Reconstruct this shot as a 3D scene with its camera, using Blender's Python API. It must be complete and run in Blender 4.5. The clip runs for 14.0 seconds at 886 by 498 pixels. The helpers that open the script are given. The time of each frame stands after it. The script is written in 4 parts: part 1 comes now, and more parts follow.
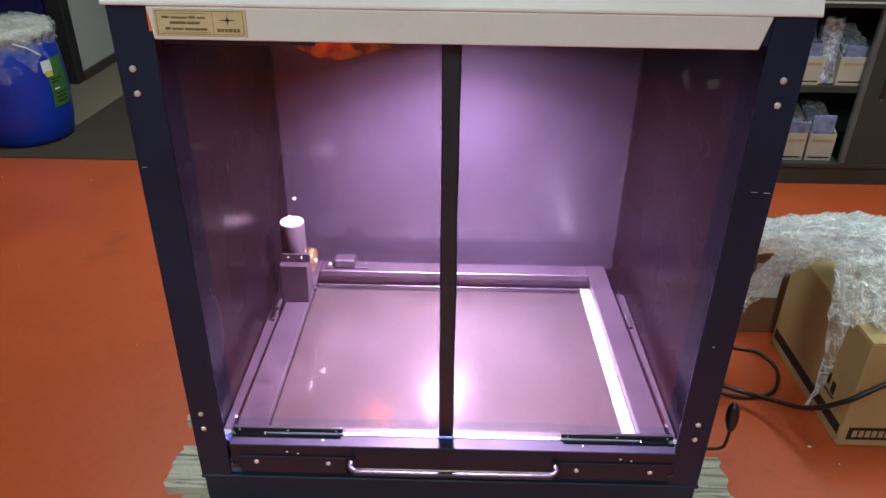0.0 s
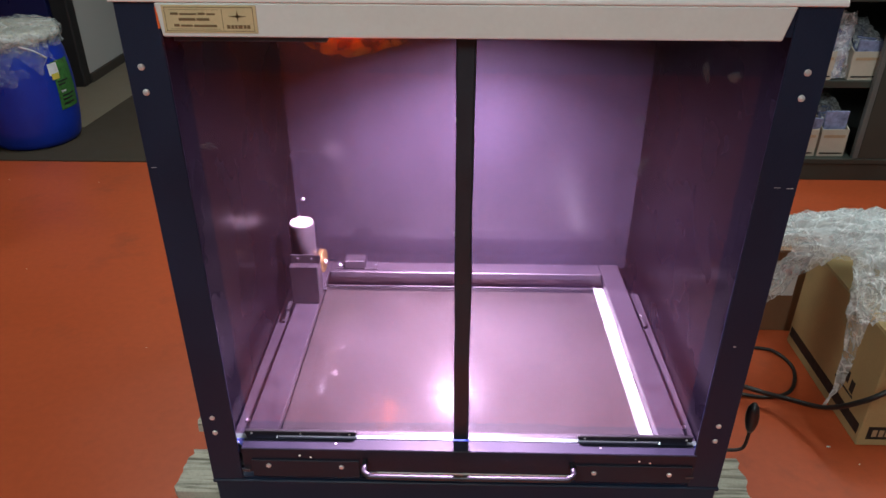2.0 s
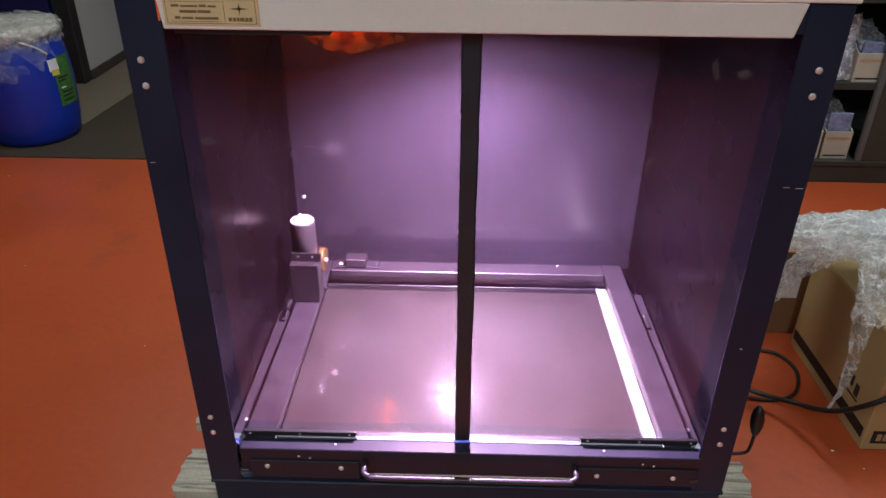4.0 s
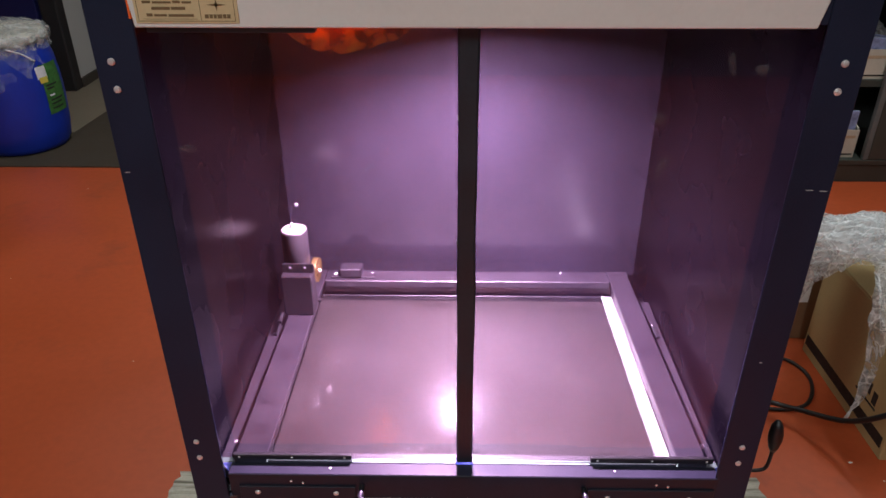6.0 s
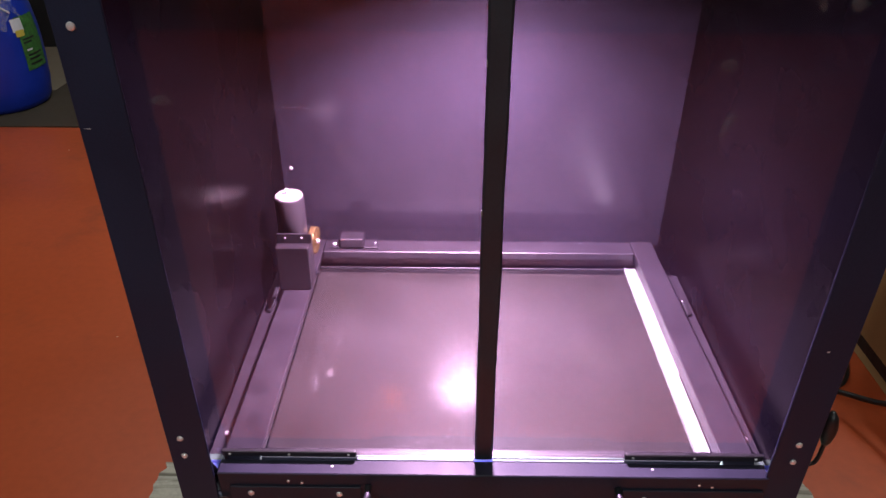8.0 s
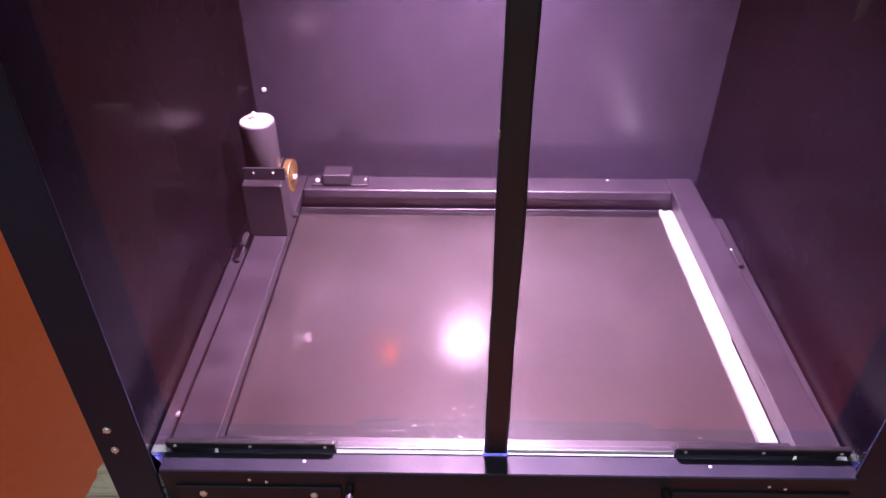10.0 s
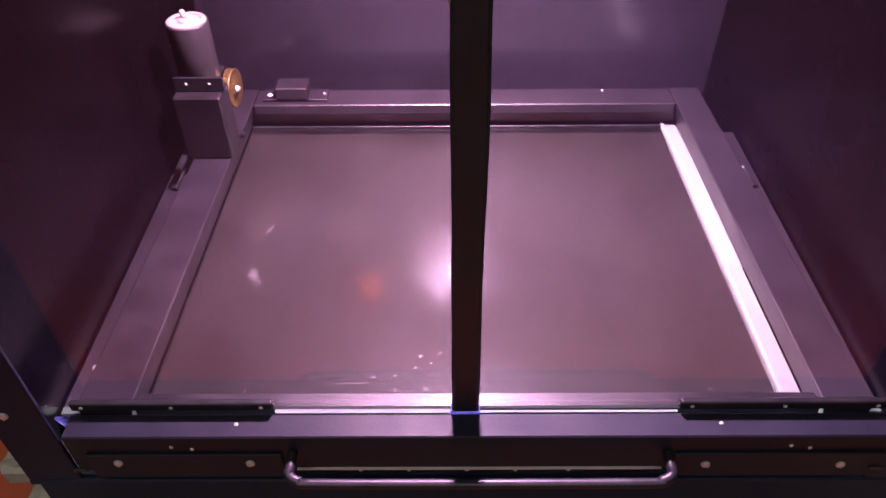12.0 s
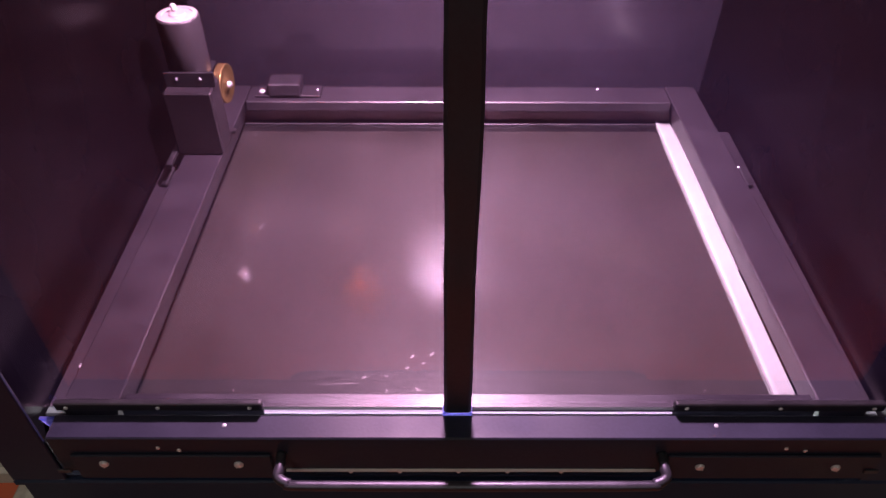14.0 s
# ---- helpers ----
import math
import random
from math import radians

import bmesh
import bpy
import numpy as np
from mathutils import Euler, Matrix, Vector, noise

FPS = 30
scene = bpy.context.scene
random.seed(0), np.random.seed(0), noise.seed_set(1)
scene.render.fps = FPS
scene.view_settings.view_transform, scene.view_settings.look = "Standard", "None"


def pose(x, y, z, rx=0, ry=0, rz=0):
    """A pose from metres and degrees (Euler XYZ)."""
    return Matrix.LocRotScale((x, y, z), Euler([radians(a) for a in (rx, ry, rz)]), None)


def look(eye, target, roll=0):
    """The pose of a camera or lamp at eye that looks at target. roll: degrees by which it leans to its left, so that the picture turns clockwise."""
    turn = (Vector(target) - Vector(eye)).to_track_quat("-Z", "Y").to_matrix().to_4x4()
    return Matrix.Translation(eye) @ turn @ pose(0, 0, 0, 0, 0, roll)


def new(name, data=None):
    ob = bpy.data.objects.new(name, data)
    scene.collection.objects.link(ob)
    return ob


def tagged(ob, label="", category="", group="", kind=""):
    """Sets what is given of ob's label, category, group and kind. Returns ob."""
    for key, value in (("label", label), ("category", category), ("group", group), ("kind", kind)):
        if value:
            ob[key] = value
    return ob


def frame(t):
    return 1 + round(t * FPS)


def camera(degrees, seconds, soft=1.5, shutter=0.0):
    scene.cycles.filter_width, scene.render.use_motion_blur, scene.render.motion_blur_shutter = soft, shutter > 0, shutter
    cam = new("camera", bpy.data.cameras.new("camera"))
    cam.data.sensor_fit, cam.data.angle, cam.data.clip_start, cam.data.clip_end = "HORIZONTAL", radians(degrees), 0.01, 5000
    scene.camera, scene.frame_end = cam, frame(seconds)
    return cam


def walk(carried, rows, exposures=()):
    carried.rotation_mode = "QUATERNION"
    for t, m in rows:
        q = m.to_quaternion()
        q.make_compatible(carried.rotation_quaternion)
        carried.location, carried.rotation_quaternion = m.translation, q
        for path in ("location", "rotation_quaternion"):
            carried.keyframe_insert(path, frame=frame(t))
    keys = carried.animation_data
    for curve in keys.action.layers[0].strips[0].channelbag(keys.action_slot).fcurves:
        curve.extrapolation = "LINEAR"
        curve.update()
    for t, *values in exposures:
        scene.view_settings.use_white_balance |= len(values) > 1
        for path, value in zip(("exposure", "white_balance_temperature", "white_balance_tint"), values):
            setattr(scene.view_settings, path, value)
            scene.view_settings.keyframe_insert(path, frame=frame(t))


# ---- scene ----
cam = camera(62.8, 14.0)
PATH = [
    (0, (0.032, 0.054, 1.332), (0.015, 1.797, 0.351), 0.9),
    (0.5, (0.023, 0.054, 1.33), (0.008, 1.801, 0.356), 0.1),
    (1, (0.017, 0.059, 1.328), (-0.006, 1.808, 0.359), 0.1),
    (1.5, (0.015, 0.067, 1.324), (-0.015, 1.814, 0.353), 0.2),
    (2, (0.018, 0.073, 1.32), (-0.015, 1.816, 0.339), 0.2),
    (2.5, (0.012, 0.073, 1.316), (-0.015, 1.813, 0.329), 0.5),
    (3, (0.013, 0.075, 1.314), (-0.019, 1.813, 0.326), 0.7),
    (5.5, (0.012, 0.131, 1.292), (-0.019, 1.883, 0.329), 0.1),
    (6, (0.013, 0.156, 1.283), (-0.017, 1.904, 0.312), -0.1),
    (6.5, (0.014, 0.179, 1.274), (-0.015, 1.919, 0.29), 0.1),
    (7, (0.001, 0.2, 1.266), (-0.025, 1.928, 0.259), 0.1),
    (7.5, (-0.021, 0.246, 1.244), (-0.037, 1.958, 0.211), 0.2),
    (10, (-0.023, 0.512, 1.08), (-0.045, 2.114, -0.117), 0.1),
    (10.5, (-0.01, 0.571, 1.037), (-0.05, 2.131, -0.214), -0.9),
    (11, (-0.001, 0.608, 0.999), (-0.025, 2.13, -0.298), -0.2),
    (11.5, (0.011, 0.626, 0.981), (-0.002, 2.122, -0.346), -0.9),
    (12, (0.015, 0.634, 0.972), (0.005, 2.116, -0.372), -0.5),
    (12.5, (0.011, 0.637, 0.968), (0.008, 2.109, -0.386), -0.1),
    (13, (0.013, 0.637, 0.966), (0.017, 2.108, -0.39), 0.2),
    (13.5, (0.017, 0.638, 0.965), (0.024, 2.111, -0.387), 0.3),
    (14, (0.016, 0.642, 0.965), (0.023, 2.121, -0.381), 0.3),
]
EXPOSURES = [(0.0, 3.2, 6120, -2), (1.0, 3.08, 6180, -1), (3.0, 2.88, 6350, 4), (6.5, 2.72, 6500, 10), (7.7, 2.62, 6520, 10), (10.0, 2.45, 6700, 13),
             (10.5, 2.32, 6780, 15), (11.0, 2.08, 6980, 18), (12.0, 1.71, 7150, 20), (13.0, 1.54, 7200, 21), (14.0, 1.53, 7200, 21)]
walk(cam, [(t, look(eye, target, roll)) for t, eye, target, roll in PATH], EXPOSURES)

# ---- light ----
world = bpy.data.worlds.new("world")
scene.world = world
world.use_nodes = True
world.node_tree.nodes["Background"].inputs[0].default_value = (0.02, 0.022, 0.025, 1)
world.node_tree.nodes["Background"].inputs[1].default_value = 0.04

ROOM_W, LAMP_W = 4.6, 27.5


def area(name, m, sx, sy, watts, colour, spread=180.0, shape="RECTANGLE"):
    d = bpy.data.lights.new(name, "AREA")
    d.shape, d.size, d.energy, d.color, d.spread = shape, sx, watts, colour, radians(spread)
    if shape == "RECTANGLE":
        d.size_y = sy
    ob = new(name, d)
    ob.matrix_world = m
    return ob


# fluorescent tubes on the ceiling of the workshop
TUBES = [(-1.3, -1.0), (0.4, -1.5), (-0.8, 2.8), (1.7, 2.0)]
for tx, ty in TUBES:
    area("tube_light", pose(tx, ty, 2.80), 0.16, 1.3, ROOM_W, (0.92, 1.0, 1.0))
# the exposure lamp under the roof of the cabinet
area("exposure_light", pose(0.024, 1.49, 1.012, 0, -2.5, 0), 0.09, 0.09, LAMP_W * 0.56, (0.80, 0.86, 1.0), 124.0, "DISK")
# what leaves the bulb past the reflector's rim
area("bulb_light", pose(0.024, 1.49, 1.010, 0, -5, 0), 0.06, 0.06, LAMP_W * 0.44, (0.80, 0.84, 1.0), 146.0, "DISK")

# ---- materials ----


def mat(name, colour, rough=0.5, metal=0.0, var=0.12, scale=6.0, fine=120.0, bump=0.0, rvar=0.1, coat=0.0, coat_rough=0.08, dirt=None, spec=0.5):
    """A painted or natural surface: colour varied at two scales, roughness wear, fine relief, optional dirt of another colour."""
    m = bpy.data.materials.new(name)
    m.use_nodes = True
    nt = m.node_tree
    b = nt.nodes["Principled BSDF"]
    L = nt.links.new
    geo = nt.nodes.new("ShaderNodeNewGeometry")
    n1 = nt.nodes.new("ShaderNodeTexNoise")
    n1.inputs["Scale"].default_value = scale
    n1.inputs["Detail"].default_value = 6
    n2 = nt.nodes.new("ShaderNodeTexNoise")
    n2.inputs["Scale"].default_value = fine
    n2.inputs["Detail"].default_value = 3
    L(geo.outputs["Position"], n1.inputs["Vector"])
    L(geo.outputs["Position"], n2.inputs["Vector"])
    mix = nt.nodes.new("ShaderNodeMath")
    mix.operation = "MULTIPLY_ADD"
    mix.inputs[1].default_value = 0.65
    L(n1.outputs["Fac"], mix.inputs[0])
    sc2 = nt.nodes.new("ShaderNodeMath")
    sc2.operation = "MULTIPLY"
    sc2.inputs[1].default_value = 0.35
    L(n2.outputs["Fac"], sc2.inputs[0])
    L(sc2.outputs[0], mix.inputs[2])
    ramp = nt.nodes.new("ShaderNodeValToRGB")
    e = ramp.color_ramp.elements
    e[0].position, e[1].position = 0.3, 0.7
    e[0].color = (*[max(0.0, c * (1 - var)) for c in colour], 1)
    e[1].color = (*[min(1.0, c * (1 + var)) for c in colour], 1)
    L(mix.outputs[0], ramp.inputs[0])
    out = ramp.outputs[0]
    if dirt:
        n3 = nt.nodes.new("ShaderNodeTexNoise")
        n3.inputs["Scale"].default_value = dirt[1]
        n3.inputs["Detail"].default_value = 8
        n3.inputs["Roughness"].default_value = 0.7
        L(geo.outputs["Position"], n3.inputs["Vector"])
        r3 = nt.nodes.new("ShaderNodeMapRange")
        r3.inputs[1].default_value, r3.inputs[2].default_value, r3.inputs[4].default_value = dirt[2], dirt[2] + 0.15, dirt[3]
        L(n3.outputs["Fac"], r3.inputs[0])
        mx = nt.nodes.new("ShaderNodeMix")
        mx.data_type = "RGBA"
        L(r3.outputs[0], mx.inputs[0])
        L(out, mx.inputs[6])
        mx.inputs[7].default_value = (*dirt[0], 1)
        out = mx.outputs[2]
    L(out, b.inputs["Base Color"])
    rr = nt.nodes.new("ShaderNodeMapRange")
    rr.inputs[1].default_value, rr.inputs[2].default_value = 0.3, 0.7
    rr.inputs[3].default_value, rr.inputs[4].default_value = max(0.02, rough - rvar), min(1.0, rough + rvar)
    L(n1.outputs["Fac"], rr.inputs[0])
    L(rr.outputs[0], b.inputs["Roughness"])
    b.inputs["Metallic"].default_value = metal
    b.inputs["Coat Weight"].default_value = coat
    b.inputs["Coat Roughness"].default_value = coat_rough
    b.inputs["Specular IOR Level"].default_value = spec
    if bump:
        bp = nt.nodes.new("ShaderNodeBump")
        bp.inputs["Strength"].default_value = bump
        bp.inputs["Distance"].default_value = 0.002
        L(n2.outputs["Fac"], bp.inputs["Height"])
        L(bp.outputs[0], b.inputs["Normal"])
    return m


def sheet_glass(name, tint, rough, dust=0.0, dust_colour=(0.8, 0.8, 0.8), dust_scale=9.0, ior=1.49, through_dust=0.0, grease=0.0):
    """Clear or tinted sheet: what passes takes the tint, Fresnel gives the gloss, smears of dust lie on it."""
    m = bpy.data.materials.new(name)
    m.use_nodes = True
    nt = m.node_tree
    L = nt.links.new
    nt.nodes.remove(nt.nodes["Principled BSDF"])
    out = nt.nodes["Material Output"]
    tr = nt.nodes.new("ShaderNodeBsdfTransparent")
    tr.inputs[0].default_value = (*tint, 1)
    gl = nt.nodes.new("ShaderNodeBsdfGlossy")
    gl.inputs["Roughness"].default_value = rough
    lw = nt.nodes.new("ShaderNodeLayerWeight")
    lw.inputs[0].default_value = 0.5
    pw = nt.nodes.new("ShaderNodeMath")
    pw.operation = "POWER"
    pw.inputs[1].default_value = 5.0
    L(lw.outputs["Facing"], pw.inputs[0])
    f0 = ((ior - 1) / (ior + 1)) ** 2
    fr = nt.nodes.new("ShaderNodeMapRange")
    fr.inputs[3].default_value, fr.inputs[4].default_value = f0, 1.0
    L(pw.outputs[0], fr.inputs[0])
    gloss = gl.outputs[0]
    if grease:
        g2 = nt.nodes.new("ShaderNodeBsdfGlossy")
        g2.inputs["Roughness"].default_value = 0.30
        gm2 = nt.nodes.new("ShaderNodeMixShader")
        gm2.inputs[0].default_value = grease
        L(gl.outputs[0], gm2.inputs[1])
        L(g2.outputs[0], gm2.inputs[2])
        gloss = gm2.outputs[0]
    mx = nt.nodes.new("ShaderNodeMixShader")
    L(fr.outputs[0], mx.inputs[0])
    L(tr.outputs[0], mx.inputs[1])
    L(gloss, mx.inputs[2])
    last = mx
    if dust:
        geo = nt.nodes.new("ShaderNodeNewGeometry")
        n = nt.nodes.new("ShaderNodeTexNoise")
        n.inputs["Scale"].default_value = dust_scale
        n.inputs["Detail"].default_value = 7
        n.inputs["Distortion"].default_value = 0.6
        L(geo.outputs["Position"], n.inputs["Vector"])
        r = nt.nodes.new("ShaderNodeMapRange")
        r.inputs[1].default_value, r.inputs[2].default_value = 0.35, 0.8
        r.inputs[3].default_value, r.inputs[4].default_value = dust * 0.35, dust * 2.0
        L(n.outputs["Fac"], r.inputs[0])
        fd = nt.nodes.new("ShaderNodeBsdfDiffuse")
        fd.inputs[0].default_value = (*dust_colour, 1)
        bd = nt.nodes.new("ShaderNodeBsdfTranslucent")
        bd.inputs[0].default_value = (*dust_colour, 1)
        df = nt.nodes.new("ShaderNodeMixShader")
        df.inputs[0].default_value = through_dust
        L(fd.outputs[0], df.inputs[1])
        L(bd.outputs[0], df.inputs[2])
        m2 = nt.nodes.new("ShaderNodeMixShader")
        L(r.outputs[0], m2.inputs[0])
        L(mx.outputs[0], m2.inputs[1])
        L(df.outputs[0], m2.inputs[2])
        last = m2
    L(last.outputs[0], out.inputs[0])
    return m


def glow(name, colour, strength):
    m = bpy.data.materials.new(name)
    m.use_nodes = True
    b = m.node_tree.nodes["Principled BSDF"]
    b.inputs["Base Color"].default_value = (*colour, 1)
    b.inputs["Emission Color"].default_value = (*colour, 1)
    b.inputs["Emission Strength"].default_value = strength
    return m


M_navy = mat("navy_powder_coat", (0.010, 0.018, 0.042), 0.5, bump=0.12, fine=420, var=0.25, dirt=((0.05, 0.055, 0.075), 18, 0.70, 0.5), spec=0.25)
# inner grey taken far below the back panel's: the side walls' shade is in it
M_inner = mat("shade_darkened_inner_paint", (0.0020, 0.0014, 0.0021), 0.28, var=0.18, scale=5, fine=220, rvar=0.07, spec=0.09)
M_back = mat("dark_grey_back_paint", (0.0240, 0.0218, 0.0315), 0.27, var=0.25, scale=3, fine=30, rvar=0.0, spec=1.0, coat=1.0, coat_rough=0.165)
M_bed = mat("grey_frame_paint", (0.0165, 0.0145, 0.0185), 0.40, var=0.16, scale=14, fine=380, bump=0.1, dirt=((0.018, 0.016, 0.018), 22, 0.64, 0.6))
M_beam = mat("dark_beam_paint", (0.018, 0.020, 0.033), 0.5, var=0.25, scale=16, fine=300, bump=0.06, dirt=((0.035, 0.042, 0.06), 30, 0.68, 0.5), spec=0.2)
M_white = mat("white_lacquer", (0.78, 0.81, 0.80), 0.4, var=0.05, scale=5, fine=90, dirt=((0.5, 0.49, 0.46), 12, 0.68, 0.4))
M_ivory = mat("light_grey_lacquer", (0.66, 0.70, 0.67), 0.45, var=0.05, scale=6, fine=150, bump=0.03, dirt=((0.52, 0.52, 0.48), 14, 0.66, 0.4))
M_black = mat("black_plastic", (0.012, 0.012, 0.014), 0.4, var=0.3, scale=30, fine=300)
M_strip = mat("grey_black_rubber_strip", (0.011, 0.020, 0.030), 0.55, var=0.3, scale=12, fine=260, bump=0.1, dirt=((0.035, 0.04, 0.05), 25, 0.62, 0.5))
M_steel = mat("zinc_plated_steel", (0.72, 0.74, 0.74), 0.35, 0.45, var=0.15, scale=60, fine=400)
M_dull = mat("dull_motor_steel", (0.055, 0.052, 0.057), 0.42, 0.5, var=0.12, scale=30, fine=400)
# frame grey again, darkened because the motor's front catches less light
M_motor = mat("shaded_motor_paint", (0.0135, 0.0118, 0.0140), 0.45, var=0.18, scale=20, fine=300, bump=0.1)
M_handle = mat("worn_grey_handle_steel", (0.060, 0.062, 0.072), 0.45, 0.7, var=0.2, scale=40, fine=300)
M_brass = mat("aged_brass", (0.22, 0.155, 0.06), 0.5, 0.9, var=0.25, scale=60, fine=400)
M_label = mat("white_label_paper", (0.75, 0.74, 0.72), 0.6, var=0.1, scale=40, fine=300)
M_cap = mat("worn_white_cap", (0.34, 0.33, 0.32), 0.5, var=0.2, scale=60, fine=300, dirt=((0.12, 0.11, 0.11), 90, 0.56, 0.9))
M_smear_reflection = sheet_glass("smear_and_reflection", (0.9, 0.9, 0.9), 0.5, 0.035, (0.8, 0.78, 0.74), 60.0)
M_blanket = mat("red_brown_rubber_blanket", (0.0205, 0.0162, 0.0160), 0.6, var=0.3, scale=7, fine=160, bump=0.03, spec=0.15, dirt=((0.021, 0.018, 0.0145), 5, 0.52, 0.7))
M_seal = mat("dark_red_seal", (0.032, 0.0085, 0.0105), 0.5, var=0.3, scale=20)
M_whitestrip = mat("white_plastic_strip", (0.33, 0.37, 0.34), 0.5, var=0.05, scale=20, fine=200)
M_plate = mat("pale_grey_plastic_strip", (0.25, 0.285, 0.26), 0.5, var=0.08, scale=20, fine=200)


def milky(name, colour, stain=None, size=20.0, clear=0.0):
    """Added glow skin that passes light from behind, mottled where a stain is given."""
    m = bpy.data.materials.new(name)
    m.use_nodes = True
    nt = m.node_tree
    b = nt.nodes["Principled BSDF"]
    b.inputs["Base Color"].default_value = (*colour, 1)
    tr = nt.nodes.new("ShaderNodeBsdfTranslucent")
    tr.inputs[0].default_value = (*colour, 1)
    mx = nt.nodes.new("ShaderNodeMixShader")
    mx.inputs[0].default_value = 0.85
    nt.links.new(b.outputs[0], mx.inputs[1])
    nt.links.new(tr.outputs[0], mx.inputs[2])
    nt.links.new(mx.outputs[0], nt.nodes["Material Output"].inputs[0])
    if stain:
        geo = nt.nodes.new("ShaderNodeNewGeometry")
        n = nt.nodes.new("ShaderNodeTexNoise")
        n.inputs["Scale"].default_value = size
        n.inputs["Detail"].default_value = 5
        n.inputs["Distortion"].default_value = 0.8
        nt.links.new(geo.outputs["Position"], n.inputs["Vector"])
        ramp = nt.nodes.new("ShaderNodeValToRGB")
        e = ramp.color_ramp.elements
        e[0].position, e[1].position = 0.40, 0.62
        e[0].color, e[1].color = (*stain, 1), (*colour, 1)
        nt.links.new(n.outputs["Fac"], ramp.inputs[0])
        nt.links.new(ramp.outputs[0], tr.inputs[0])
    if clear:
        tp = nt.nodes.new("ShaderNodeBsdfTransparent")
        half = nt.nodes.new("ShaderNodeMixShader")
        half.inputs[0].default_value = clear
        nt.links.new(mx.outputs[0], half.inputs[1])
        nt.links.new(tp.outputs[0], half.inputs[2])
        nt.links.new(half.outputs[0], nt.nodes["Material Output"].inputs[0])
    return m


M_lineglow = milky("light_line_skin", (0.75, 0.78, 0.85))
M_amberglow = milky("amber_glow_skin", (0.66, 0.42, 0.04), (0.26, 0.05, 0.006), 38.0, 0.36)
M_blueglow = milky("blue_glow_skin", (0.34, 0.42, 1.0))
M_glass = sheet_glass("clear_float_glass", (0.95, 0.96, 0.95), 0.03, 0.0035, dust_scale=6.0, ior=1.52, grease=0.12)
# dust on both panels tinted violet, the lamp's haze put into its colour
M_tint = sheet_glass("smoked_magenta_acrylic", (0.648, 0.478, 0.574), 0.03, 0.0020, (0.42, 0.34, 0.78), 5.0, through_dust=0.8)
M_tintviolet = sheet_glass("smoked_violet_acrylic", (0.660, 0.496, 0.598), 0.03, 0.0022, (0.40, 0.32, 0.82), 5.0, through_dust=0.8)
M_floor = mat("orange_red_painted_screed", (0.46, 0.080, 0.024), 0.42, var=0.14, scale=2.2, fine=45, bump=0.03, dirt=((0.30, 0.062, 0.025), 3.5, 0.56, 0.7))
M_mat = mat("worn_brown_grey_carpet", (0.050, 0.036, 0.023), 0.9, var=0.2, scale=8, fine=220, bump=0.4)
M_tile = mat("beige_grey_screed", (0.20, 0.163, 0.118), 0.6, var=0.1, scale=4, fine=60)
M_wall = mat("white_wall_paint", (0.46, 0.45, 0.44), 0.8, var=0.05, scale=3, fine=120, bump=0.1)
M_greywall = mat("grey_wall_paint", (0.16, 0.16, 0.17), 0.8, var=0.06, scale=3, fine=120, bump=0.1)
M_ceil = mat("white_ceiling_paint", (0.70, 0.70, 0.68), 0.85, var=0.05, scale=3, fine=120)
M_skirt = mat("dark_skirting", (0.052, 0.042, 0.036), 0.5)
M_column = mat("black_column_paint", (0.018, 0.016, 0.018), 0.5)
M_locker = mat("deep_blue_lacquer", (0.010, 0.012, 0.075), 0.35, var=0.15, scale=5)
M_cab = mat("grey_green_steel_cabinet", (0.040, 0.047, 0.040), 0.42, var=0.14, scale=8, fine=200, bump=0.05)
M_cabin = mat("dark_cabinet_inside", (0.11, 0.118, 0.115), 0.5, var=0.15, scale=8)


def grained(name, pale, dark, along):
    """Weathered wood: long grey fibres along one axis, dark cracks, stains, each board a little different."""
    m = mat(name, pale, 0.85, var=0.25, scale=14, fine=160)
    nt = m.node_tree
    L = nt.links.new
    b = nt.nodes["Principled BSDF"]
    old = b.inputs["Base Color"].links[0].from_socket
    geo = nt.nodes.new("ShaderNodeNewGeometry")
    mp = nt.nodes.new("ShaderNodeVectorMath")
    mp.operation = "MULTIPLY"
    mp.inputs[1].default_value = [7.0 if k == along else 95.0 for k in range(3)]
    L(geo.outputs["Position"], mp.inputs[0])
    n = nt.nodes.new("ShaderNodeTexNoise")
    n.inputs["Scale"].default_value = 1.0
    n.inputs["Detail"].default_value = 6
    n.inputs["Distortion"].default_value = 0.5
    L(mp.outputs[0], n.inputs["Vector"])
    cr = nt.nodes.new("ShaderNodeMapRange")
    cr.inputs[1].default_value, cr.inputs[2].default_value, cr.inputs[4].default_value = 0.47, 0.66, 0.92
    L(n.outputs["Fac"], cr.inputs[0])
    mx = nt.nodes.new("ShaderNodeMix")
    mx.data_type = "RGBA"
    L(cr.outputs[0], mx.inputs[0])
    L(old, mx.inputs[6])
    mx.inputs[7].default_value = (*dark, 1)
    info = nt.nodes.new("ShaderNodeObjectInfo")
    tone = nt.nodes.new("ShaderNodeMapRange")
    tone.inputs[3].default_value, tone.inputs[4].default_value = 0.85, 1.1
    L(info.outputs["Random"], tone.inputs[0])
    hsv = nt.nodes.new("ShaderNodeHueSaturation")
    L(tone.outputs[0], hsv.inputs["Value"])
    L(mx.outputs[2], hsv.inputs["Color"])
    L(hsv.outputs[0], b.inputs["Base Color"])
    bp = nt.nodes.new("ShaderNodeBump")
    bp.inputs["Strength"].default_value = 0.7
    bp.inputs["Distance"].default_value = 0.003
    bp.invert = True
    L(n.outputs["Fac"], bp.inputs["Height"])
    L(bp.outputs[0], b.inputs["Normal"])
    return m


